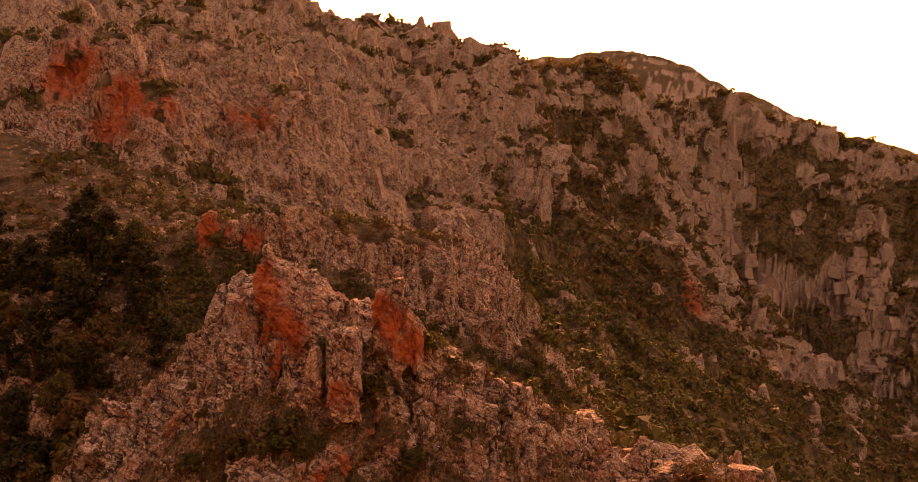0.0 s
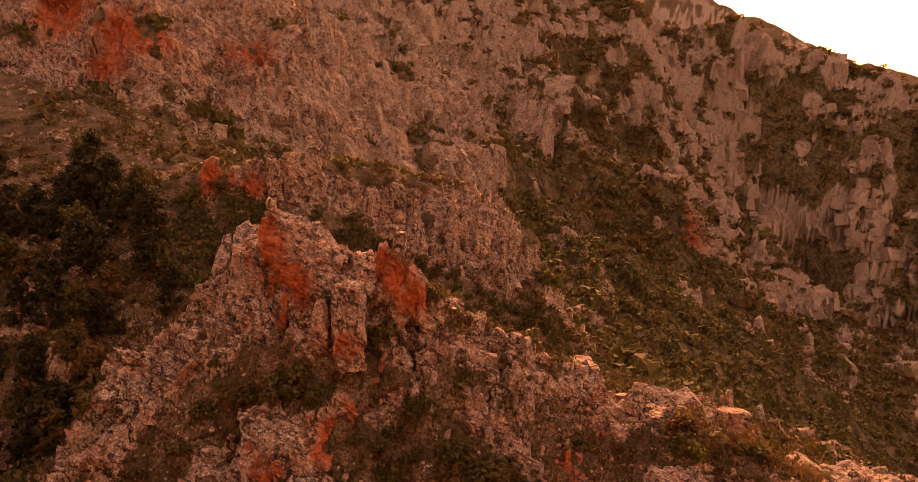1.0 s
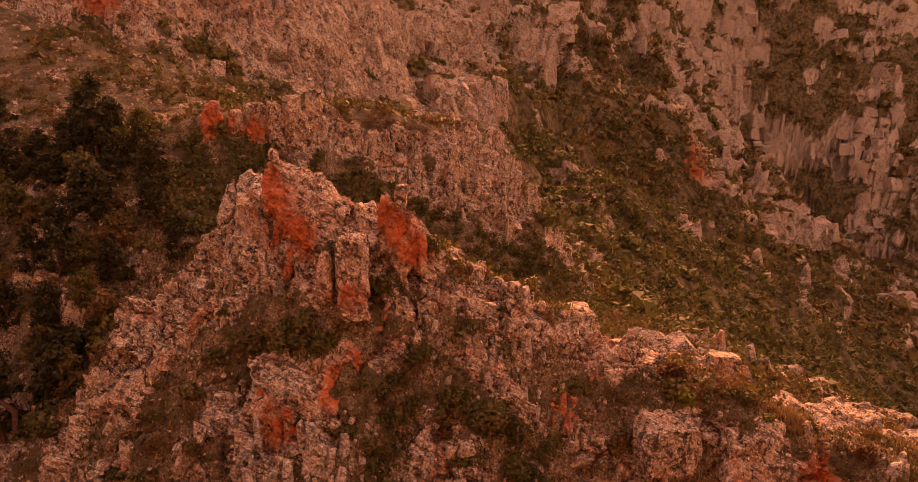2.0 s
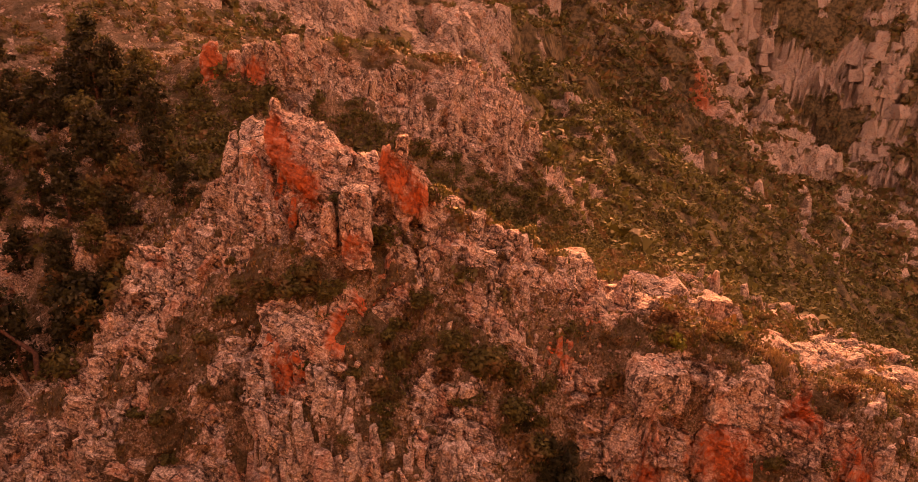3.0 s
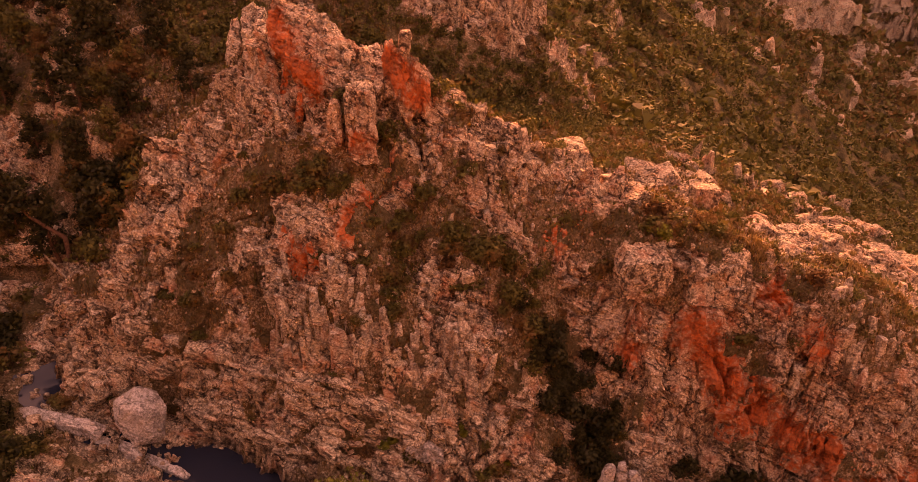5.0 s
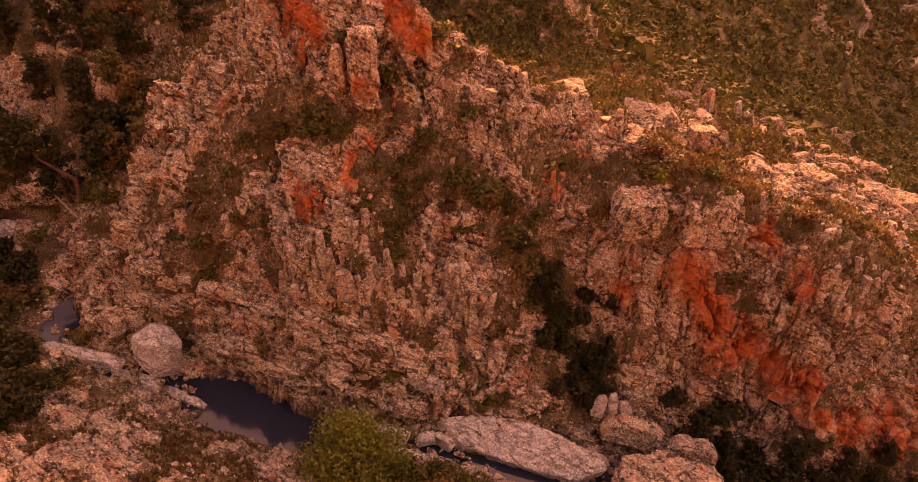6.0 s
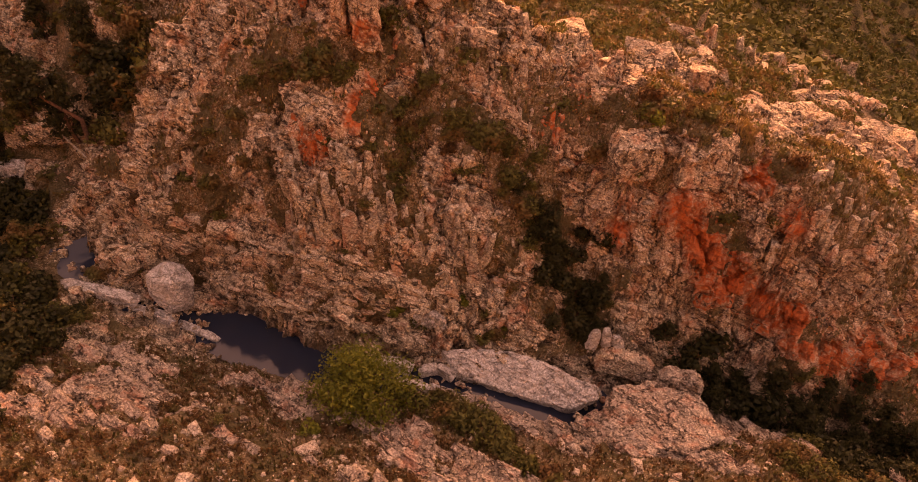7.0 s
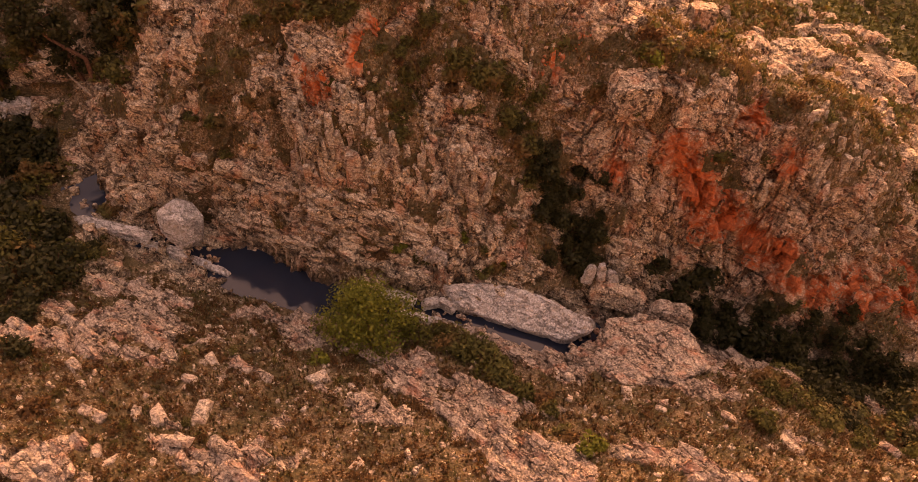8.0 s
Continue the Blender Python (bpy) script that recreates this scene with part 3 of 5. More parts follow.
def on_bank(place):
    """Where the near bank's greyer bedded rock lies, its colour dimmed for shade, 0 to 1."""
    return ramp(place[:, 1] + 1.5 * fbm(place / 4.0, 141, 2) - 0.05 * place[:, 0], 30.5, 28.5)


GROUND, BARE, REDNESS, WET = surface(plan)
ground = tagged(sheet("ground", GROUND, ny, nx, {"bare": BARE, "red": REDNESS, "wet": WET, "bedded_dim": on_bank(GROUND), "hazy_scrub": ramp(GROUND[:, 1], 78, 110)}, ROCK),
                "rocky gorge slopes of tan and red rock with dry earth", "ground", kind="structure")


# ---------------------------------------------------------------- meshes from arrays
def mesh_from(name, points, faces, mat, values=None):
    """A mesh from points (n x 3) and faces that all have as many corners."""
    mesh = bpy.data.meshes.new(name)
    faces = np.asarray(faces)
    mesh.vertices.add(len(points))
    mesh.vertices.foreach_set("co", np.asarray(points, np.float32).ravel())
    mesh.loops.add(faces.size)
    mesh.loops.foreach_set("vertex_index", faces.ravel().astype(np.int32))
    mesh.polygons.add(len(faces))
    mesh.polygons.foreach_set("loop_start", np.arange(0, faces.size, faces.shape[1], dtype=np.int32))
    mesh.update(calc_edges=True)
    for key, value in (values or {}).items():
        mesh.attributes.new(key, "FLOAT", "POINT").data.foreach_set("value", np.asarray(value, np.float32))
    mesh.materials.append(mat)
    return mesh


def flat(mesh):
    mesh.polygons.foreach_set("use_smooth", np.zeros(len(mesh.polygons), bool))
    return mesh


def part(name, mesh, parent, label=""):
    ob = new(name, mesh)
    ob.parent = parent
    return tagged(ob, label)


def turned(yaw, lean_x=0.0, lean_y=0.0):
    return np.array(Euler((lean_x, lean_y, yaw)).to_matrix())


rng = np.random.default_rng(7)

# ---------------------------------------------------------------- loose and jointed rock
def hull(size, seed, chamfer=0.3, taper=0.0):
    """An angular rock: the hull of a jittered, chamfered block. Points and triangles."""
    r = np.random.default_rng(seed)
    bm = bmesh.new()
    for a in (-1, 1):
        for b in (-1, 1):
            for c in (-1, 1):
                keep = 1 - taper * (c > 0) * r.uniform(0.5, 1)
                corner = np.array((a * keep, b * keep, c)) * 0.5 * (1 + r.normal(0, 0.1, 3))
                for axis in range(3):
                    q = corner.copy()
                    q[axis] *= 1 - chamfer * r.uniform(0.2, 1.0)
                    bm.verts.new(q * size)
    bmesh.ops.convex_hull(bm, input=bm.verts)
    bmesh.ops.delete(bm, geom=[v for v in bm.verts if not v.link_faces], context="VERTS")
    bmesh.ops.triangulate(bm, faces=bm.faces)
    bm.verts.index_update()
    points = np.array([v.co[:] for v in bm.verts])
    faces = np.array([[v.index for v in f.verts] for f in bm.faces])
    bm.free()
    return points, faces


BLOCKS = [hull((1.05, 0.85, 0.9), 100 + k, 0.62, 0.2) for k in range(12)]


def pebble(seed):
    """A small rounded stone: points and triangles."""
    r = np.random.default_rng(seed)
    bm = bmesh.new()
    for k in range(11):
        a, h = k * 2.4 + r.uniform(-0.3, 0.3), -0.9 + 1.8 * k / 10
        w = math.sqrt(1 - h * h) * r.uniform(0.8, 1.1)
        bm.verts.new((0.55 * w * math.cos(a), 0.42 * w * math.sin(a), 0.4 * h))
    bmesh.ops.convex_hull(bm, input=bm.verts)
    bmesh.ops.delete(bm, geom=[v for v in bm.verts if not v.link_faces], context="VERTS")
    bmesh.ops.triangulate(bm, faces=bm.faces)
    bm.verts.index_update()
    points, faces = np.array([v.co[:] for v in bm.verts]), np.array([[v.index for v in f.verts] for f in bm.faces])
    bm.free()
    return points, faces


PEBBLES = [pebble(350 + k) for k in range(10)]
COLUMNS = [hull((0.85, 0.7, 2.2), 200 + k, 0.55, 0.6) for k in range(12)]
SLABS = [hull((1.6, 0.7, 0.35), 300 + k, 0.6, 0.3) for k in range(9)]

PLAIN_ROCK = rock_material("grey_rock", False)
RED_ROCK = rock_material("red_rock", False, red_share=0.95)
# darker copy of the rock, the bank's weaker light in its colour
DIM_BED_ROCK = rock_material("dim_bed_rock", False, (0.34, 0.26, 0.215), (0.27, 0.22, 0.19), pale=(0.5, 0.42, 0.35))
BLADE_ROCK = rock_material("lichened_rock", False, (0.4, 0.335, 0.265), (0.36, 0.31, 0.25), pale=(0.66, 0.58, 0.47), cracked=0.5)
STONE = rock_material("loose_stone", False, (0.46, 0.37, 0.3), (0.42, 0.36, 0.3), (0.5, 0.3, 0.22), pale=(0.64, 0.54, 0.46), cracked=0.0)


def joined_rocks(name, kinds, places, sizes, yaws, leans, mat, label, category):
    """Many rocks in one mesh of kind stuff."""
    points, faces, count = [], [], 0
    for place, size, yaw, lean in zip(places, sizes, yaws, leans):
        p, f = kinds[rng.integers(len(kinds))]
        points.append((p * size) @ turned(yaw, *lean).T + place)
        faces.append(f + count)
        count += len(p)
    points, faces = np.concatenate(points), np.concatenate(faces)
    values = {"red": reddened(points), "bare": np.ones(len(points)), "wet": np.zeros(len(points)), "bedded_dim": on_bank(points)}
    return tagged(new(name, flat(mesh_from(name, points, faces, mat, values))), label, category, kind="stuff")


def strewn(n, x_range, y_range, seed, power=1.0, fanned=False):
    """Random places on the plan, with the ground there: places, bareness, redness. fanned: the stretch of x widens with y."""
    r = np.random.default_rng(seed)
    plan = np.column_stack((r.uniform(*x_range, n), y_range[0] + (y_range[1] - y_range[0]) * r.uniform(0, 1, n) ** power))
    if fanned:
        plan[:, 0] *= plan[:, 1] + 24
    place, bare, red, wet = surface(plan)
    return place, bare, red


def in_fan(place, share=0.95):
    return np.abs(place[:, 0]) < share * (place[:, 1] + 24)


# the spur's blocks and columns: the large ones singly, the rest joined
place, bare, red = strewn(13000, (-36, 54), (32, 54), 401)
keep = (bare > 0.45) & in_fan(place) & (fbm(place / 2.6, 412, 2) > -0.05)
place, red = place[keep], red[keep]
size = np.exp(rng.normal(-0.6, 0.6, len(place)))
size = np.clip(size, 0.2, 2.2)
upper = rng.uniform(0, 1, len(place)) < np.where(place[:, 2] > 17, 0.6, 0.35)
order = np.argsort(-size)
single, rest = order[:290], order[290:]
block_meshes = {}
for hue, mat in (("grey", PLAIN_ROCK), ("red", RED_ROCK)):
    for kind, shapes in (("block", BLOCKS), ("column", COLUMNS)):
        block_meshes[hue, kind] = [flat(mesh_from("rock_block", p, f, mat)) for p, f in shapes]
for i in single:
    kinds = block_meshes["red" if red[i] > 0.25 else "grey", "column" if upper[i] else "block"]
    ob = part("rock_block", kinds[rng.integers(len(kinds))], ground)
    spread = size[i] * rng.uniform(0.8, 1.3, 3) * (1, 1, 1 if place[i, 0] < -4 or not upper[i] else 0.55)
    ob.matrix_basis = Matrix.LocRotScale(place[i] - (0, -0.25 * size[i], 0.45 * size[i]), Euler((rng.normal(0, 0.16), rng.normal(0, 0.16), rng.normal(0.3, 0.35))), Vector(spread))
for kinds, chosen, name in ((COLUMNS, rest[upper[rest]], "rock_columns"), (BLOCKS, rest[~upper[rest]], "rock_rubble")):
    n = len(chosen)
    joined_rocks(name, kinds, place[chosen] - np.array((0, -0.15, 0.25)) * size[chosen, None], size[chosen, None] * rng.uniform(0.7, 1.3, (n, 3)) * np.column_stack((np.ones((n, 2)), np.where((place[chosen, 0] > -4) & upper[chosen], 0.6, 1.0))),
                 rng.normal(0.3, 0.4, n), rng.normal(0, 0.2, (n, 2)), ROCK, "weathered tan and red rock broken along upright joints", "rock")

place, bare, red = strewn(6500, (-36, 54), (32, 56), 409)
place = place[(bare < 0.7) & in_fan(place)]
n = len(place)
joined_rocks("stones", PEBBLES, place, np.clip(np.exp(rng.normal(-1.45, 0.5, (n, 1))), 0.1, 0.8) * rng.uniform(0.7, 1.4, (n, 3)), rng.uniform(0, 6.3, n), rng.normal(0, 0.4, (n, 2)),
             ROCK, "loose tan stones on the spur's earthy ledges", "stones")

place, bare, red = strewn(3200, (8, 58), (48, 77), 411)
keep = (bare > 0.45) & in_fan(place)
place = place[keep]
n = len(place)
joined_rocks("rock_rubble", BLOCKS, place - (0, 0, 0.2), np.clip(np.exp(rng.normal(-0.55, 0.65, (n, 1))), 0.2, 2.4) * rng.uniform(0.7, 1.5, (n, 3)) * (1.2, 1.1, 0.8), rng.normal(0.3, 0.8, n), rng.normal(0, 0.3, (n, 2)),
             ROCK, "weathered tan blocks on the spur's broad top", "rock")

# upright blades of rock in the middle of the face, level beds at its foot
r = np.random.default_rng(410)
plan = np.concatenate([r.normal((x, y), (wx, wy), (n, 2)) for x, y, wx, wy, n in ((-10.8, 37, 2.6, 1.2, 150), (-0.5, 36.2, 1.8, 0.8, 70), (-13, 48, 2.5, 1.5, 40), (2.5, 43.5, 3.5, 0.9, 40), (33, 39.6, 4, 1.2, 40))])
place = surface(plan)[0]
n = len(place)
blade_red = reddened(place)
blade_meshes = [flat(mesh_from("rock_blade", p, f, BLADE_ROCK)) for p, f in COLUMNS]
for k in range(n):
    shapes = block_meshes["red", "column"] if blade_red[k] > 0.25 else blade_meshes
    ob = part("rock_blade", shapes[k % len(shapes)], ground)
    ob.matrix_basis = Matrix.LocRotScale(Vector(place[k]) - Vector((0, -0.1, 0.4)), Euler((r.normal(0.05, 0.1), r.normal(0.05, 0.1), r.normal(0.25, 0.15))),
                                         Vector(math.exp(r.normal(-0.25, 0.3)) * r.uniform(0.75, 1.25, 3) * (0.8, 1, 1.1)))
plan = np.column_stack((r.uniform(-26, -3, 290), np.zeros(290)))
plan[:, 1] = np.interp(plan[:, 0], [p[0] for p in SPUR_FOOT], [p[1] for p in SPUR_FOOT]) + r.uniform(-0.6, 2.2, 290)
bed_meshes = [flat(mesh_from("rock_bed", p, f, PLAIN_ROCK)) for p, f in SLABS]
for k, spot in enumerate(surface(plan)[0]):
    ob = part("rock_bed", bed_meshes[k % len(bed_meshes)], ground)
    ob.matrix_basis = Matrix.LocRotScale(Vector(spot), Euler((r.normal(0.1, 0.1), r.normal(0.18, 0.1), r.normal(-0.2, 0.15))), Vector(math.exp(r.normal(-0.15, 0.35)) * r.uniform(0.8, 1.25, 3)))

# the columns of the second fin
place, bare, red = strewn(4200, (-34, 40), (67, 112), 402)
keep = (bare > 0.4) & in_fan(place)
place = place[keep]
n = len(place)
joined_rocks("rock_columns", COLUMNS, place - (0, -0.2, 0.8), np.clip(np.exp(rng.normal(-0.12, 0.4, (n, 1))), 0.4, 2.2) * rng.uniform(0.7, 1.35, (n, 3)) * (0.7, 0.7, 1.45), rng.normal(0.4, 0.4, n), rng.normal(0, 0.13, (n, 2)),
             ROCK, "ribbed fin of upright tan rock columns", "rock")

# towers and ribs of the mountain cliffs
place, bare, red = strewn(8500, (-0.75, 0.75), (108, 470), 403, 1.4, True)
keep = (bare > 0.4) & in_fan(place, 0.75)
place = place[keep]
n = len(place)
size = np.exp(rng.normal(0.25, 0.45, (n, 1))) * (0.7 + place[:, 1:2] / 250)
joined_rocks("rock_columns", COLUMNS, place - size * (0, -0.2, 0.55), size * rng.uniform(0.75, 1.4, (n, 3)) * np.array((1.15, 1.15, 0.95)), rng.normal(0.3, 0.5, n), rng.normal(0, 0.13, (n, 2)),
             ROCK, "weathered ochre cliff of upright rock towers", "rock")

place, bare, red = strewn(7500, (-0.1, 0.74), (215, 485), 408, 0.8, True)
place = place[(bare > 0.3) & (fbm(place / 28.0, 418, 2) > 0.05)]
n = len(place)
size = np.clip(np.exp(rng.normal(0.6, 0.6, (n, 1))), 0.6, 3.6) * (0.5 + place[:, 1:2] / 400)
joined_rocks("rock_columns", BLOCKS, place - size * (0, -0.3, 0.5), size * rng.uniform(0.8, 1.6, (n, 3)) * np.array((1.3, 1.3, 1.5)), rng.normal(0.3, 0.8, n), rng.normal(0, 0.2, (n, 2)),
             ROCK, "weathered ochre cliff of upright rock towers", "rock")

# stones on the left slope, stones and beds on the near bank
place, bare, red = strewn(2400, (-75, -18), (44, 118), 404)
place = place[in_fan(place)]
n = len(place)
joined_rocks("scree", PEBBLES, place, np.clip(np.exp(rng.normal(-0.85, 0.5, (n, 1))), 0.15, 1.6) * rng.uniform(0.7, 1.3, (n, 3)), rng.uniform(0, 6.3, n), rng.normal(0, 0.4, (n, 2)),
             ROCK, "pale stones strewn over the brushy slope", "stones")
place, bare, red = strewn(11000, (-40, 46), (7, 31), 405)
bed, level = line_gap(place[:, :2], STREAM)
keep = in_fan(place) & (bed > 1.8)
place = place[keep]
n = len(place)
joined_rocks("stones", PEBBLES, place, np.clip(np.exp(rng.normal(-2.0, 0.6, (n, 1))), 0.06, 0.8) * rng.uniform(0.7, 1.3, (n, 3)), rng.uniform(0, 6.3, n), rng.normal(0, 0.4, (n, 2)),
             STONE, "pale loose stones on the dry bank", "stones")
place, bare, red = strewn(4200, (-40, 46), (7, 31), 406)
bed, level = line_gap(place[:, :2], STREAM)
keep = (bare > 0.55) & in_fan(place) & (bed > 1.6)
place = place[keep]
n = len(place)
size = np.sort(np.clip(np.exp(rng.normal(-0.45, 0.4, n)), 0.25, 1.15))[::-1]
slab_meshes = [flat(mesh_from("ledge", p, f, DIM_BED_ROCK)) for p, f in SLABS]
for k in range(300):
    ob = part("ledge", slab_meshes[k % len(slab_meshes)], ground)
    ob.matrix_basis = Matrix.LocRotScale(place[k] + (0, 0, 0.06), Euler((rng.normal(0.35, 0.12), rng.normal(0.08, 0.1), rng.normal(-0.6, 0.15))), Vector(size[k] * rng.uniform(0.8, 1.2, 3)))
place, size = place[300:], size[300:, None]
n = len(place)
joined_rocks("rock_ledges", SLABS, place, size * rng.uniform(0.8, 1.2, (n, 3)), rng.normal(-0.6, 0.15, n),
             np.column_stack((rng.normal(0.35, 0.12, n), rng.normal(0.08, 0.1, n))), ROCK, "bedded ledges of pinkish rock beside the stream", "rock")
# cobbles along the stream
r = np.random.default_rng(407)
line = np.array(STREAM[2:16], float)
f = r.uniform(0, len(line) - 1.001, 700)
k = f.astype(int)
place = line[k] + (line[k + 1] - line[k]) * (f - k)[:, None]
place[:, :2] += r.normal(0, 1.6, (700, 2))
off, level = line_gap(place[:, :2], STREAM)
open_water = (off < pool_half(place[:, 0])) & (pool_half(place[:, 0]) > 0.8) | ((place[:, 0] > -24.5) & (place[:, 0] < -9.5)) | ((place[:, 0] > 3.5) & (place[:, 0] < 9)) | (np.abs(place[:, 0] + 34.5) < 1.2) | (place[:, 0] < -38)
place = place[~open_water | (off > 2.3)]
n = len(place)
joined_rocks("stream_stones", PEBBLES, place + (0, 0, 0.15), np.clip(np.exp(r.normal(-1.1, 0.5, (n, 1))), 0.12, 1.1) * r.uniform(0.7, 1.3, (n, 3)), r.uniform(0, 6.3, n), r.normal(0, 0.3, (n, 2)),
             ROCK, "grey stones washed along the stream bed", "stones")


# ---------------------------------------------------------------- crags and great boulders
def crag(corners, mat, grain=0.4, rough=0.3, seed=0, stretch=1.6):
    """A mesh of one large rock: the hull of its corners, split finely and broken up."""
    bm = bmesh.new()
    for c in corners:
        bm.verts.new(c)
    bmesh.ops.convex_hull(bm, input=bm.verts)
    bmesh.ops.delete(bm, geom=[v for v in bm.verts if not v.link_faces], context="VERTS")
    for _ in range(6):
        long = [e for e in bm.edges if e.calc_length() > grain]
        if not long or len(bm.faces) > 9000:
            break
        bmesh.ops.subdivide_edges(bm, edges=long, cuts=1)
        bmesh.ops.triangulate(bm, faces=[f for f in bm.faces if len(f.verts) > 3])
    for _ in range(1):
        bmesh.ops.smooth_vert(bm, verts=bm.verts, factor=0.4, use_axis_x=True, use_axis_y=True, use_axis_z=True)
    bm.normal_update()
    bm.verts.index_update()
    p = np.array([v.co[:] for v in bm.verts])
    normal = np.array([v.normal[:] for v in bm.verts])
    faces = np.array([[v.index for v in f.verts] for f in bm.faces])
    bm.free()
    gap, mark, plane = cells(p / np.array((1.1, 1.1, 1.1 * stretch)), 500 + seed)
    p = p + normal * (rough * (1.5 * (mark - 0.5) + 1.5 * plane - 0.8 * ramp(gap, 0.14, 0)))[:, None]
    gap, mark, plane = cells(p / np.array((0.45, 0.45, 0.5 * stretch)), 520 + seed)
    p = p + normal * (rough * (0.4 * (mark - 0.5) + 0.5 * plane - 0.3 * ramp(gap, 0.14, 0)))[:, None]
    return flat(mesh_from("crag", p, faces, mat, {"red": reddened(p), "bare": np.ones(len(p)), "wet": np.zeros(len(p)), "bedded_dim": on_bank(p)}))


def rock(name, corners, label, category="rock", mat=ROCK, **more):
    return tagged(new(name, crag(corners, mat, **more)), label, category)


def boxed(centre, size, turn, lean=0.0, tilt=0.0, taper=0.2, seed=0):
    """Twelve jittered corners of a block."""
    r = np.random.default_rng(seed)
    m = turned(radians(turn), radians(lean), radians(tilt))
    out = []
    for a in (-1, 1):
        for b in (-1, 1):
            out.append((a * r.uniform(0.8, 1.05), b * r.uniform(0.8, 1.05), -1))
            out.append((a * (1 - taper) * r.uniform(0.8, 1.1), b * (1 - taper) * r.uniform(0.8, 1.1), r.uniform(0.8, 1.0)))
            out.append((a * 1.05, b * r.uniform(0.3, 0.7), r.uniform(-0.3, 0.3)))
    return [tuple(m @ (np.array(c) * np.array(size) / 2) + centre) for c in out]


peak = tagged(new("rock_peak"), "jagged tan rock peak with a red undercut face on the spur", "rock peak")
part("body", crag([(-14.1, 50.2, 34.6), (-14.8, 49.5, 33.4), (-13.4, 50.5, 33.8), (-11.6, 50.2, 33.2), (-13, 48.6, 32.6), (-11.2, 46.6, 30.6), (-10.6, 45.8, 28.0), (-11.8, 45.9, 29.0), (-13.2, 46.8, 30.2), (-14.9, 48.4, 31.4),
                   (-13, 52.5, 30), (-15, 51, 28), (-10.5, 51, 29), (-12.5, 48, 27), (-10, 47.5, 27)], ROCK, seed=1, rough=0.26, grain=0.3), peak)
part("shoulder", crag([(-11.8, 50.2, 33.2), (-10.3, 50, 32.9), (-9.1, 49, 31.7), (-7.7, 48, 30.8), (-8.1, 46.8, 29.4), (-9.1, 46.2, 28.4), (-10.6, 45.9, 28.0), (-11.4, 46.8, 30.8), (-9.6, 47.2, 31.2), (-9, 51.5, 29), (-11, 52, 30),
                       (-8.2, 48, 27), (-10.5, 47.5, 26.5)], ROCK, seed=25, rough=0.26, grain=0.3), peak)
part("tip", crag(boxed((-14.05, 50.1, 34.35), (0.7, 0.7, 0.9), 20, taper=0.5, seed=4), ROCK, seed=2, rough=0.12, grain=0.25), peak, "pale block perched on the tip")
rock("rock_pinnacle", [(-19.4, 54.5, 31.8), (-18.6, 54.6, 32.0), (-18.2, 52.8, 29.8), (-19.2, 51.6, 28.6), (-19.8, 53, 28), (-18, 54, 27), (-19, 56, 28)], "narrow tan pinnacle beside the peak", "rock pinnacle", seed=3, rough=0.2)
rock("rock_pinnacle", [(-18.8, 56, 32.0), (-17.7, 56, 32.5), (-16.5, 55, 32.3), (-15.8, 52, 31.0), (-17, 51.4, 30.2), (-18.1, 52.8, 30.4), (-17, 57, 28), (-15.5, 54, 28), (-18, 52, 27.5)], "broad tan pinnacle with brush beside the peak", "rock pinnacle", seed=4, rough=0.24)
rock("rock_saddle", [(-8.2, 50, 30.7), (-6.2, 49.5, 30.9), (-5.6, 48, 30.2), (-5.8, 46.2, 28.7), (-8.2, 45.8, 28.1), (-8.6, 46.6, 29.4), (-7.1, 45.2, 27.2), (-8, 51, 27), (-5.5, 50, 26.5), (-7, 46, 25.5)],
     "ledged tan rock joining the peak and the tower", "rock", seed=26, rough=0.24)
tower = tagged(new("rock_tower"), "cluster of red pinnacles with a pale tip on the spur", "rock tower")
part("body", crag([(-5.7, 46.8, 31.2), (-5.2, 46.8, 31.4), (-3.6, 46.6, 31.0), (-2.9, 46.6, 30.0), (-2.7, 46.2, 28.2), (-3.2, 45.6, 27.0), (-4.3, 45.4, 28.0), (-5.5, 45.8, 29.6), (-5.9, 46.4, 30.6), (-4.5, 45.8, 30.2), (-5.4, 48.2, 27), (-3, 48, 27), (-4.4, 45.8, 25.5)],
                  ROCK, seed=60, rough=0.2, grain=0.26), tower)
for k, (x, y, low, top, wide, tilt) in enumerate(((-4.25, 46.6, 28, 32.2, 0.95, -2), (-5.5, 46.6, 27.5, 31.9, 0.75, 3), (-4.9, 46.3, 27.5, 31.4, 0.6, 0), (-3.4, 46.3, 26.5, 30.9, 0.9, -6), (-2.9, 46.1, 26, 29.6, 0.8, -5))):
    part("column", crag(boxed((x, y, (low + top) / 2), (wide, wide * 1.2, top - low), 12 * k, 0, tilt, 0.25, 60 + k), ROCK, seed=60 + k, rough=0.12, grain=0.26), tower)
part("tip", crag(boxed((-4.2, 46.6, 32.1), (0.95, 0.8, 0.8), 10, taper=0.05, seed=70), ROCK, seed=70, rough=0.06, grain=0.25), tower, "pale square block on the tip")
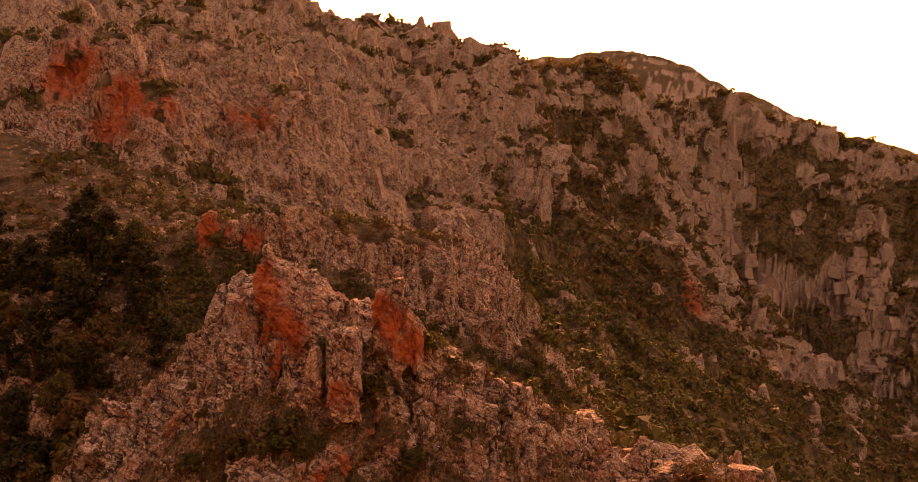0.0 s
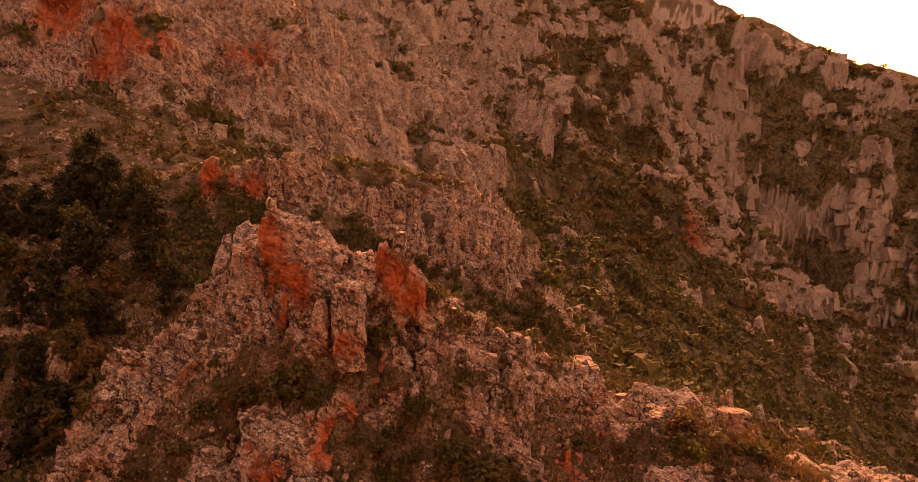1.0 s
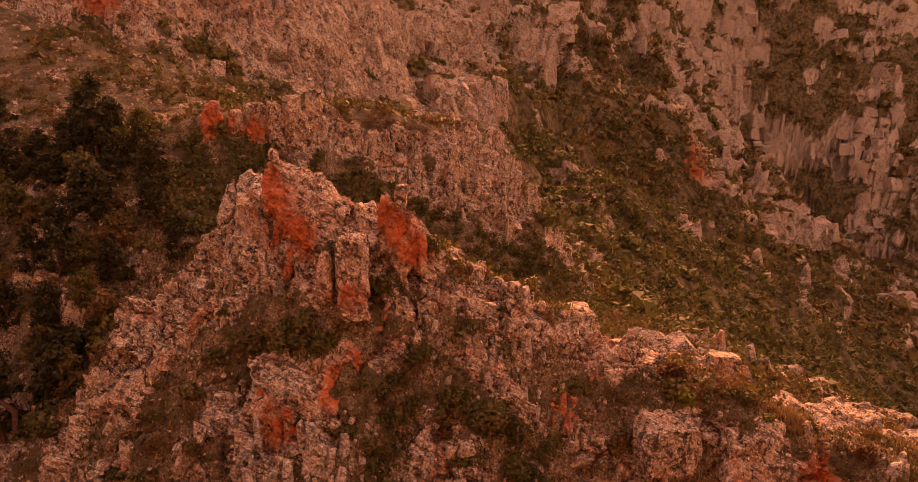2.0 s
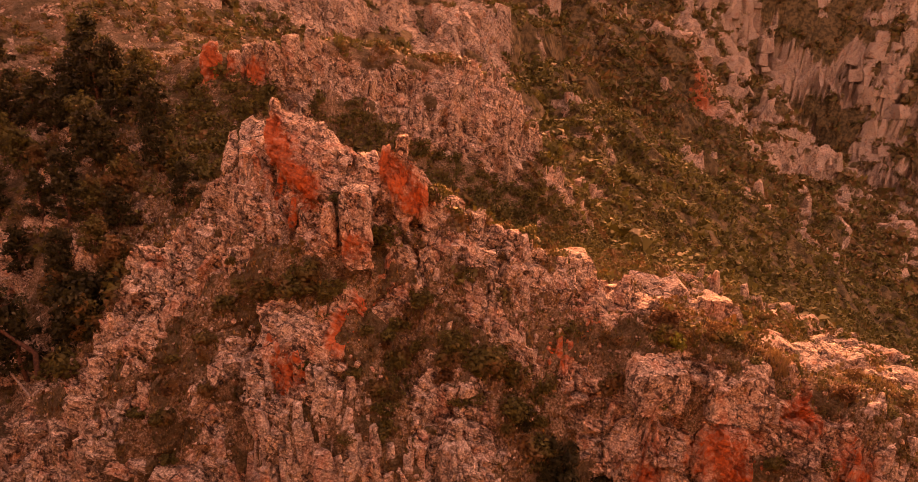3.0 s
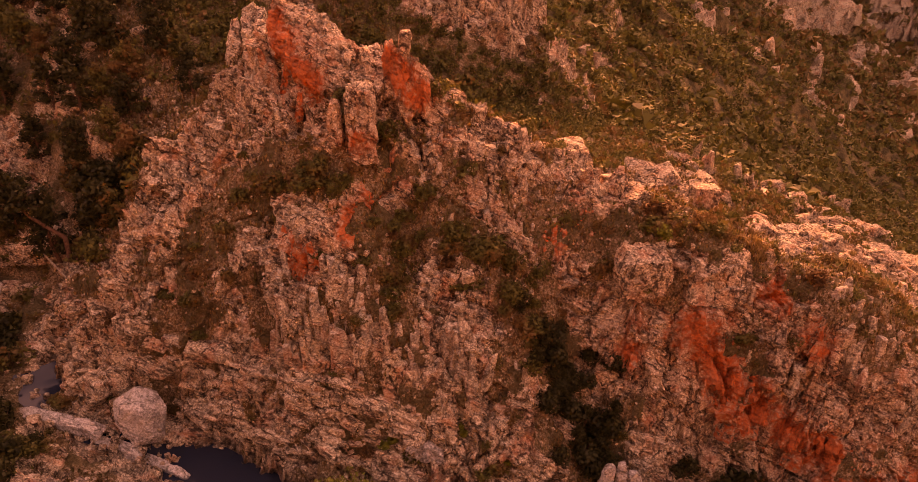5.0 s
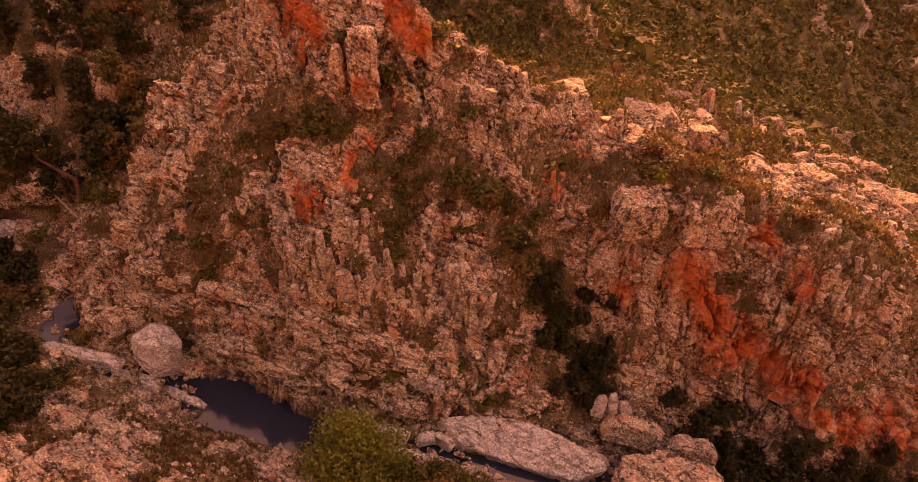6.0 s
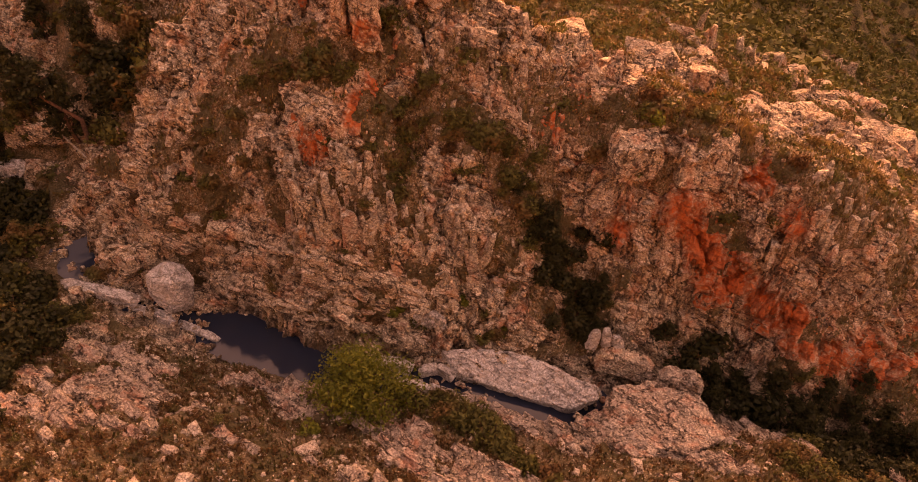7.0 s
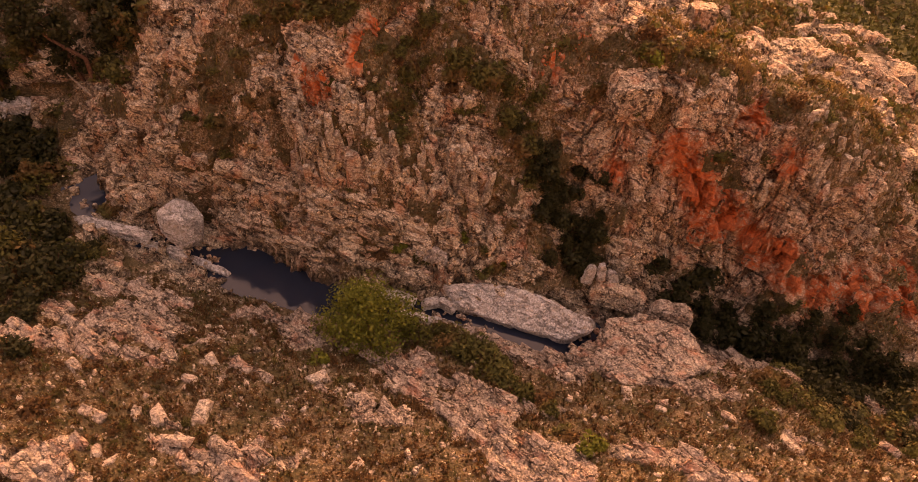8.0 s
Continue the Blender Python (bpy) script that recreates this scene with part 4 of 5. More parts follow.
rock("rock_flank", [(-3.0, 47.4, 29.9), (-2.0, 47.2, 28.4), (-0.8, 47.2, 27.0), (-0.4, 46.6, 25.8), (-2.8, 46, 26.2), (-2, 49, 26.5), (-1, 49, 25), (-2, 46.4, 24.5)], "stepped tan rock below the red tower", "rock", seed=27, rough=0.22)
rock("rock_pillar", boxed((-7.4, 43.9, 26.6), (2.0, 1.9, 6.2), 8, taper=0.05, seed=10), "square tan rock pillar with a red base", "rock pillar", seed=8, rough=0.22)
rock("rock_pillar", boxed((-9.3, 43.9, 26.6), (1.0, 1.3, 3.6), -10, taper=0.3, seed=11), "small red pillar beside the square one", "rock pillar", seed=9, rough=0.2)
rock("rock_pinnacle", boxed((-26.3, 71.4, 35.4), (2.1, 1.8, 5.6), 10, taper=0.3, seed=12), "red pinnacle at the end of the fin", "rock pinnacle", seed=10, grain=0.5)
for k, (x, y, z, wide, high) in enumerate(((-24.0, 72.0, 34.9, 1.7, 5.2), (-22.2, 72.6, 35.2, 2.0, 5.6), (-20.3, 73.4, 35.6, 1.8, 5.4), (-18.4, 74.2, 35.9, 2.2, 5.8))):
    rock("rock_pinnacle", boxed((x, y, z), (wide, 2.2, high), 15 * k, taper=0.3, seed=140 + k), "upright tan rock rib at the end of the fin", "rock pinnacle", seed=140 + k, grain=0.5)
rock("rock_pinnacle", boxed((-16.2, 75, 36.6), (2.4, 2, 5.6), 10, taper=0.6, seed=13), "pale pointed tower on the fin's crest", "rock pinnacle", seed=11, grain=0.5)
rock("rock_pinnacle", boxed((0.3, 85.4, 33.0), (2.2, 2, 5), 10, taper=0.6, seed=14), "pale pointed tower on the fin's crest", "rock pinnacle", seed=12, grain=0.5)
rock("overhang", [(-14.3, 42.0, 21.5), (-10.5, 42.2, 21.3), (-6.6, 43.0, 21.4), (-7.5, 40.8, 19.2), (-8.5, 39.2, 18.2), (-11.8, 38.6, 17.5), (-13.4, 39.1, 18.5), (-14.1, 40.7, 20.0), (-10.2, 39.4, 20.2), (-13, 43, 17), (-7, 43.4, 18), (-10, 43.5, 20), (-10, 40.5, 16.5)],
     "overhanging tan rock with a red edge on the spur", "overhang", seed=13, rough=0.25)
rock("boulder", boxed((14, 41.0, 15.8), (4.2, 3.2, 3.6), 10, 15, taper=0.25, seed=15), "large rounded tan boulder on the spur", "boulder", seed=14, rough=0.18)
rock("rock_nose", boxed((18.9, 40.6, 10.6), (3.8, 3.2, 5.2), 20, 10, taper=0.35, seed=16), "tan rock nose with a red underside", "rock", seed=15, rough=0.25)
rock("rock_nose", boxed((28.4, 41.4, 8.8), (4.6, 3.6, 4.2), 10, 15, taper=0.35, seed=17), "tan and red rock nose above the gully", "rock", seed=16, rough=0.3)
rock("boulder", [(-26.8, 35, 7.4), (-25.4, 36.6, 7.6), (-24.0, 36.6, 7.1), (-23.0, 35.6, 6.3), (-23.3, 34.6, 4.6), (-25.3, 33.5, 4.0), (-26.5, 34, 6.0), (-25.8, 34.1, 7.4), (-24.2, 34.3, 7.0), (-25, 36, 2.6), (-26, 35, 2.8), (-24, 35.5, 2.6)],
     "great pale grey boulder lying beside the pool", "boulder", PALE_ROCK, seed=17, rough=0.05, grain=0.3)
rock("rock_slab", [(-1.9, 31.4, 2.3), (0.4, 29.2, 1.1), (3, 31.4, 2.4), (6, 30.7, 2.2), (10.9, 28.3, 1.6), (11.2, 27.6, 0.9), (8.6, 26.9, 0.3), (4.5, 28, 0.7), (-2, 30.6, -1), (9, 27.2, -1.2), (11, 29, -1.2), (3, 32.5, -0.5)],
     "long pale slab of smooth rock beside the stream", "rock slab", PALE_ROCK, seed=18, rough=0.1, stretch=1)
rock("rock_slab", [(10.2, 24.6, 1.4), (12.3, 27.9, 2.2), (15.6, 28.2, 2.6), (18.8, 26.9, 2.4), (20.4, 23.6, 1.6), (16.6, 21.6, 2.8), (11.4, 23, 2.2), (10.4, 25.5, -1.5), (15, 29, -2), (20.5, 25.5, -1.5), (15, 21, 0)],
     "broad cracked slab of pale rock on the near bank", "rock slab", seed=19, rough=0.16, stretch=0.8)
rock("boulder", boxed((14.0, 31.8, 0.2), (5.0, 1.8, 2.2), -18, taper=0.3, seed=19), "smooth water-worn boulder in the stream", "boulder", seed=20, rough=0.1)
rock("boulder", boxed((18.6, 30.3, -0.6), (4.2, 2.4, 2.6), -10, taper=0.35, seed=20), "smooth water-worn boulder in the stream", "boulder", seed=21, rough=0.12)
for k, (x, y, z, long, wide, high, turn) in enumerate(((-31.8, 35.2, 5.0, 7.8, 1.4, 1.2, -11), (-27.2, 34.0, 3.5, 5.0, 1.1, 1.1, -16), (-23.2, 33.1, 2.3, 4.8, 0.9, 1.0, -22))):
    rock("rock_ledge", boxed((x, y, z), (long, wide, high), turn, 8, 3, taper=0.25, seed=80 + k), "low water-worn ledge of pale rock beside the pool", "rock", PALE_ROCK, seed=80 + k, rough=0.08, stretch=0.6)
# water-worn rocks between the pools: x, y, z, length, width, height, turn
for k, (x, y, z, long, wide, high, turn) in enumerate(((-2.9, 30.0, 1.3, 1.6, 1.0, 1.0, 10), (-1.5, 29.9, 1.2, 1.9, 1.0, 1.1, -35), (-4.6, 28.6, 1.0, 3.4, 1.4, 1.2, -14), (-1.8, 28.0, 0.8, 2.8, 1.1, 1.1, -20),
                                                       (0.7, 27.1, 0.6, 2.6, 1.3, 1.1, -18), (3.2, 25.9, 0.5, 3.8, 0.9, 1.0, -28), (10.7, 28.3, 0.6, 1.5, 1.2, 1.3, 40), (-5.9, 30.5, 1.4, 3.6, 1.2, 1.1, -10),
                                                       (7.2, 25.2, 0.5, 1.8, 0.9, 0.9, -15), (9.4, 25.0, 0.5, 1.4, 1.0, 0.9, 30))):
    rock("boulder", boxed((x, y, z), (long, wide, high), turn, 4, 0, taper=0.3, seed=90 + k), "pale water-worn rock beside the stream", "rock", PALE_ROCK, seed=90 + k, rough=0.07, grain=0.3, stretch=0.8)
for k, (x, y, z, wide, high, tilt) in enumerate(((11.3, 33.0, 1.9, 1.0, 2.4, 8), (12.4, 33.0, 2.0, 0.9, 2.6, -4), (13.4, 32.9, 1.6, 1.0, 2.0, -12))):
    rock("rock_pillar", boxed((x, y, z), (wide, 0.8, high), 10 * k, 0, tilt, taper=0.35, seed=110 + k), "small upright grey rock above the stream", "rock", PALE_ROCK, seed=110 + k, rough=0.08, grain=0.3)
rock("boulder", boxed((-2.9, 33.0, 4.6), (3.0, 1.4, 1.6), -8, 10, taper=0.3, seed=130), "white lichened rock at the foot of the spur", "rock", PALE_ROCK, seed=130, rough=0.14, grain=0.3)
rock("overhang", boxed((-40.5, 50.6, 11.6), (7.5, 3.2, 2.4), 4, 6, taper=0.15, seed=120), "dark overhang above the upper pool", "overhang", seed=120, rough=0.2)
for k, (x, y, z) in enumerate(((-46.4, 47.6, 8.8), (-44.2, 48.0, 8.8))):
    rock("rock_slab", boxed((x, y, z), (3.6, 2.0, 1.2), -8, 5, taper=0.2, seed=124 + k), "pale flat slab beside the upper pool", "rock slab", PALE_ROCK, seed=124 + k, rough=0.08)
rock("stone", boxed((-21.2, 39.1, 13.9), (0.5, 0.4, 0.45), 15, seed=23), "small white stone on the slope", "stone", PALE_ROCK, rough=0.05, grain=0.2, seed=24)

# single pale stones on the near bank: x, y, length
r = np.random.default_rng(430)
STONES = [(-17.5, 12.4, 1.78), (-17.1, 15.5, 1.7), (-19.4, 14.6, 1.52), (-20.8, 14.7, 1.19), (-18.7, 18.1, 1.06), (-17.9, 20.0, 1.08), (-20.6, 10.8, 0.96), (-21.6, 11.6, 1.15), (-10.4, 19.6, 1.6), (-6.4, 11.9, 1.08), (-3.2, 12.7, 0.94), (-25.7, 17.8, 1.27), (12.5, 20.0, 1.31), (20.0, 18.5, 1.16), (23.9, 16.3, 1.57), (-24.6, 16.4, 0.71), (-23.5, 10.1, 1.29), (-6.6, 20.8, 1.09), (-13.3, 12.5, 0.79), (-10.7, 16.4, 0.67), (2.8, 13.7, 1.12), (7.4, 22.1, 0.95), (14.9, 18.8, 0.94), (-25.1, 10.5, 1.15), (-10.8, 11.5, 0.92)]
stone_meshes = [flat(mesh_from("stone", *hull((1.1, 0.66, 0.5), 440 + k, 0.9, 0.4), STONE)) for k in range(6)]
for k, (spot, (_, _, long)) in enumerate(zip(surface(np.array(STONES)[:, :2])[0], STONES)):
    ob = tagged(new("stone", stone_meshes[k % 6]), "pale loose stone lying on the dry bank", "stone", "stones on the bank")
    ob.matrix_basis = Matrix.LocRotScale(spot + (0, 0, 0.1 * long), Euler((r.normal(0.2, 0.2), r.normal(0, 0.2), r.uniform(0, 6.28))), Vector((long * r.uniform(0.8, 1.15), long * r.uniform(0.55, 1.0), long * r.uniform(0.5, 0.9))))

# ---------------------------------------------------------------- the stream's water
water, tree, shader = material("still_water", 0.06)
shader.inputs["Base Color"].default_value = (0.014, 0.022, 0.038, 1)
shader.inputs["Specular IOR Level"].default_value = 0.35
ripple = noise_at(tree, tree.nodes.new("ShaderNodeNewGeometry").outputs["Position"], 1.6, 3.0)
bump = node(tree, "ShaderNodeBump", Strength=0.12, Distance=0.05)
tree.links.new(ripple, bump.inputs["Height"])
tree.links.new(bump.outputs[0], shader.inputs["Normal"])
line = np.array(STREAM[4:16], float)
fine = np.concatenate([a + (b - a) * np.linspace(0, 1, 12, endpoint=False)[:, None] for a, b in zip(line[:-1], line[1:])])
fine = fine[fine[:, 0] > -35.9]
way = np.gradient(fine[:, :2], axis=0)
way /= np.linalg.norm(way, axis=1)[:, None]
across = np.column_stack((-way[:, 1], way[:, 0], np.zeros(len(way))))
spread = (pool_half(fine[:, 0]) + 1.0)[:, None]
strip = np.stack([fine + across * w * spread + (0, 0, -0.12) for w in (-1, -0.5, 0, 0.5, 1)], 1)
tagged(sheet("water", strip.reshape(-1, 3), len(fine), 5, {}, water, True), "dark still water of the narrow stream", "water", kind="structure")


# ---------------------------------------------------------------- foliage
def leaf_material(name, dark, light, dry=None):
    m, tree, shader = material(name, 0.6)
    info = tree.nodes.new("ShaderNodeObjectInfo")
    geo = tree.nodes.new("ShaderNodeNewGeometry")
    patch = noise_at(tree, geo.outputs["Position"], 0.45, 3.0)
    colour = mixed(tree, ranged(tree, geo.outputs["Random Per Island"], 0.0, 1.0), dark, light)
    if dry:
        colour = mixed(tree, ranged(tree, maths(tree, "ADD", patch, ranged(tree, info.outputs["Random"], 0, 1, -0.12, 0.12)), 0.52, 0.68), colour, dry)
    tree.links.new(colour, shader.inputs["Base Color"])
    glow = tree.nodes.new("ShaderNodeBsdfTranslucent")
    tree.links.new(colour, glow.inputs["Color"])
    mix = tree.nodes.new("ShaderNodeMixShader")
    mix.inputs[0].default_value = 0.3
    out = tree.nodes["Material Output"]
    tree.links.new(shader.outputs[0], mix.inputs[1])
    tree.links.new(glow.outputs[0], mix.inputs[2])
    tree.links.new(mix.outputs[0], out.inputs["Surface"])
    return m


def bark_material(name, colour):
    m, tree, shader = material(name, 0.9)
    geo = tree.nodes.new("ShaderNodeNewGeometry")
    n = noise_at(tree, geo.outputs["Position"], 6.0, 5.0)
    tree.links.new(mixed(tree, ranged(tree, n, 0.35, 0.65), colour, tuple(c * 0.45 for c in colour)), shader.inputs["Base Color"])
    bump = node(tree, "ShaderNodeBump", Strength=0.6, Distance=0.05)
    tree.links.new(n, bump.inputs["Height"])
    tree.links.new(bump.outputs[0], shader.inputs["Normal"])
    return m


OLIVE = leaf_material("olive_leaves", (0.045, 0.046, 0.014), (0.135, 0.13, 0.04), (0.17, 0.095, 0.04))
GREEN = leaf_material("green_leaves", (0.07, 0.095, 0.017), (0.19, 0.2, 0.04))
# pine needles; shaded shrubs and ravine trees take this darkened colour too
PINE_SHADE = leaf_material("pine_shade_leaves", (0.016, 0.019, 0.007), (0.05, 0.05, 0.016))
STRAW = leaf_material("dry_grass", (0.2, 0.13, 0.06), (0.38, 0.26, 0.12))
HAY = leaf_material("faded_grass", (0.14, 0.11, 0.06), (0.3, 0.245, 0.14))
RUST = leaf_material("rusty_brush", (0.07, 0.035, 0.016), (0.17, 0.085, 0.035))
BARK = bark_material("pine_bark", (0.16, 0.085, 0.06))
DEAD = bark_material("dead_wood", (0.42, 0.36, 0.3))


def leaves(lobes, n, size, seed, inner=0.55, corners=4):
    """Leaf sprays as bent faces of four or three corners over lobes (centre, radii): points and faces."""
    r = np.random.default_rng(seed)
    lobes = np.array(lobes, float)
    share = lobes[:, 3] * lobes[:, 4] + lobes[:, 3] * lobes[:, 5]
    which = r.choice(len(lobes), n, p=share / share.sum())
    way = r.normal(size=(n, 3))
    way /= np.linalg.norm(way, axis=1)[:, None]
    centre = lobes[which, :3] + way * lobes[which, 3:6] * r.uniform(inner, 1.05, (n, 1))
    face = way * 0.7 + r.normal(size=(n, 3)) * 0.7 + (0, 0, 0.3)
    face /= np.linalg.norm(face, axis=1)[:, None]
    a = np.cross(face, r.normal(size=(n, 3)))
    a /= np.linalg.norm(a, axis=1)[:, None]
    b = np.cross(face, a)
    s = size * r.uniform(0.6, 1.35, (n, 1))
    corner = (centre - a * s, centre - b * s * 0.55 + face * s * 0.2, centre + a * s, centre + b * s * 0.55 + face * s * 0.2)
    if corners == 3:
        corner = (centre - a * s * 0.8, centre + a * s * 0.6 - b * s * 0.5, centre + a * s * 0.6 + b * s * 0.6 + face * s * 0.2)
    return np.stack(corner, 1).reshape(-1, 3), np.arange(corners * n).reshape(n, corners)


def bush_lobes(seed, n=7, low=0.0):
    r = np.random.default_rng(seed)
    out = [(0, 0, 0.5, 0.62, 0.62, 0.5)]
    for k in range(n):
        a, d = r.uniform(0, 6.28), r.uniform(0.35, 0.7)
        s = r.uniform(0.28, 0.48)
        out.append((math.cos(a) * d, math.sin(a) * d, r.uniform(0.25, 0.85), s, s, s * r.uniform(0.7, 1.1)))
    return out


def tube(points, radii, sides=6):
    """A tapered branch along points: points and four-cornered faces."""
    points = np.array(points, float)
    ring, faces = [], []
    for k, (p, rad) in enumerate(zip(points, radii)):
        way = Vector(points[min(k + 1, len(points) - 1)] - points[max(k - 1, 0)]).normalized()
        side = way.orthogonal().normalized()
        up = way.cross(side)
        for s in range(sides):
            a = 2 * math.pi * s / sides
            ring.append(p + rad * (math.cos(a) * np.array(side) + math.sin(a) * np.array(up)))
        if k:
            b = k * sides
            faces.extend((b - sides + s, b - sides + (s + 1) % sides, b + (s + 1) % sides, b + s) for s in range(sides))
    return np.array(ring), np.array(faces)


def tubes(branches):
    points, faces, count = [], [], 0
    for p, f in branches:
        points.append(p)
        faces.append(f + count)
        count += len(p)
    return np.concatenate(points), np.concatenate(faces)


def bush(name, mat, seed, n, size, label):
    """A shrub about 2 m across and 1.3 m high, with its stems."""
    r = np.random.default_rng(seed)
    ob = tagged(new(name, mesh_from(name, *leaves(bush_lobes(seed), n, size, seed), mat)), label, "bush", "bushes in the gorge")
    stems = []
    for _ in range(6):
        a, d = r.uniform(0, 6.28), r.uniform(0.2, 0.55)
        stems.append(tube([(0, 0, -0.3), (0.4 * d * math.cos(a), 0.4 * d * math.sin(a), 0.25), (d * math.cos(a), d * math.sin(a), 0.75)], (0.05, 0.035, 0.012), 5))
    part("stem", mesh_from("stem", *tubes(stems), BARK), ob)
    return ob


def ground_at(x, y):
    """The ground's height at places of the plan."""
    plan = np.column_stack((np.atleast_1d(x), np.atleast_1d(y))).astype(float)
    return surface(plan)[0]


# shrubs of the spur: x, y, radius
SPUR_BUSHES = [(-28.0, 39.5, 0.8), (-29.0, 38.7, 1.1), (-31.8, 37.4, 1.6), (-28.4, 36.5, 1.1), (-10.3, 39.1, 0.8), (-7.4, 39.3, 0.8), (-5.4, 37.5, 1.1), (0.3, 39.1, 1.3),
               (-1.1, 40.1, 0.9), (-4.3, 41.2, 1.6), (1.7, 41.1, 1.8), (-1, 41, 1.4), (6.2, 41.6, 1.4), (10.9, 42.2, 1.3), (14.7, 40.2, 1.3), (13.2, 41.2, 1.0), (15.6, 42.4, 1.7),
               (23.0, 40.5, 1.2), (28.4, 42.4, 1.2), (32.9, 43.2, 1.3), (38.1, 45, 1.3), (-11.5, 42.6, 1.6), (-9.2, 42.2, 1.4), (-14.4, 42.7, 1.2), (19.7, 43.4, 1.0), (-23.3, 40, 0.8),
               (-20.5, 38.4, 1.0), (-5.6, 44.8, 1.2), (-2, 47, 1.3), (5, 48, 1.4)]
GULLY_BUSHES = [(3.7, 39.8, 1.6), (5.3, 38.8, 1.8), (7.0, 38.2, 1.9), (9.2, 38.7, 1.7), (10.4, 40.0, 1.4), (7.7, 39.5, 1.6), (5.4, 37.3, 1.5), (11.9, 37.3, 2.0), (9.6, 35.6, 1.9), (7.3, 34.1, 1.5),
                (10.8, 35.1, 1.8), (3.0, 32.2, 1.1), (1.7, 31.7, 0.9), (-3.7, 32.8, 1.1), (-7.3, 32.6, 0.9), (8.5, 37, 1.8), (12.5, 39, 1.6), (6.2, 36, 1.4), (23.5, 36.5, 2.4), (27.2, 34.5, 2.6), (29.3, 32, 2.5),
                (22, 33, 1.9), (28, 30, 2.1), (37, 31, 2.2), (41, 30, 2.4), (42, 26, 2.2), (38.5, 25.5, 1.8), (34.5, 27.5, 2.0), (30, 28, 1.9), (18.4, 36.6, 1.4), (35.0, 30.2, 2.4), (36.2, 26.8, 2.1), (31.1, 30, 2.5), (20.5, 35.5, 2.0), (25, 33, 2.2), (39, 28.5, 2.3), (33, 32.5, 2.2)]
RAVINE_EDGE = [(24.5, 22.5, 1.3), (29.6, 23.7, 1.9), (30.5, 21.4, 1.6), (31.9, 20.4, 1.7), (36.0, 24.7, 2.1), (37.2, 23.3, 2.1), (27.6, 19.0, 1.3), (30.9, 27.1, 2.2), (33.1, 23.7, 2.0), (36.5, 19.2, 1.8),
               (39, 25.5, 2.2), (34, 26, 2.1), (28.5, 25.6, 1.6), (2.3, 22.5, 1.7), (3.5, 20.7, 1.5), (4.7, 19.2, 1.2), (0.5, 24.8, 1.7), (-1.2, 26.2, 1.5), (6.2, 17.7, 0.9)]
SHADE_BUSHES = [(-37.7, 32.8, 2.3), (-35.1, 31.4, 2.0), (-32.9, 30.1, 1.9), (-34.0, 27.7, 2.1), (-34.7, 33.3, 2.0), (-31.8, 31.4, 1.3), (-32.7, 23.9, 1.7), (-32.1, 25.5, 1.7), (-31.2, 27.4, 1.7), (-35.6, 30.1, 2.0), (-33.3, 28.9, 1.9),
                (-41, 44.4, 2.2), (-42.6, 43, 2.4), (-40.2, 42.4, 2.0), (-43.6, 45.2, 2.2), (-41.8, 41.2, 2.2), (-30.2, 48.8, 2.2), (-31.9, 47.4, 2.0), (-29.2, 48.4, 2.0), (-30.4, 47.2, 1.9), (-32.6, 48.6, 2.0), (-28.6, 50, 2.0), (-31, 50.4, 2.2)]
BANK_BUSHES = [(-4.6, 27.0, 1.5), (-1.5, 25.0, 1.6), (1.9, 23.2, 1.8), (3.2, 21.4, 1.4), (0.5, 24.6, 1.6), (-3.4, 25.4, 1.4), (6.1, 18.8, 1.2), (7.0, 15.7, 0.9), (25.9, 20.7, 1.7), (27.9, 19.5, 1.8), (32.4, 22.1, 1.7),
               (22.3, 18.3, 1.2), (33.9, 19.9, 1.7), (29.6, 21.8, 1.5), (31, 18, 1.4), (36, 21, 1.6), (34, 24.4, 1.7), (38, 23, 1.8), (30.4, 24.6, 1.5), (39.6, 20.6, 1.8), (35.6, 17.6, 1.5), (24.2, 21.6, 1.1), (40, 17, 1.6), (37, 14.8, 1.4), (26, 23.2, 1.2), (-21.0, 12.0, 0.5), (-26.2, 14.1, 0.9)]
LEFT_BUSHES = [(-33.8, 27.5, 2.2), (-33.2, 30.2, 2.0), (-36.9, 32.1, 2.2), (-31.6, 31.2, 1.5), (-32.5, 22.8, 1.7), (-30.2, 19.0, 1.4), (-36, 29, 2.2), (-38, 34.5, 2.2), (-40.5, 36.7, 2.6), (-35, 25, 1.9), (-33, 25.4, 1.6),
               (-30.4, 44.8, 2.2), (-32.3, 46.6, 2.3), (-31.4, 49.0, 2.2), (-38.5, 40.5, 2.0), (-29, 47.6, 1.6)]
r = np.random.default_rng(625)
for (ax, ay, _), (bx, by, _) in zip(GULLY[:-1], GULLY[1:]):
    for f in r.uniform(0, 1, 6):
        GULLY_BUSHES.append((ax + f * (bx - ax) + r.normal(0, 0.8), ay + f * (by - ay) + r.normal(0, 0.5), r.uniform(0.6, 1.5)))
SPUR_BUSHES += [(r.normal(x, wx), r.normal(y, wy), r.uniform(0.5, 1.2)) for x, y, wx, wy in ((-10.4, 42.8, 2.0, 0.5), (-18, 42, 2.4, 1.2), (16, 43.6, 2.4, 0.8)) for _ in range(9)]
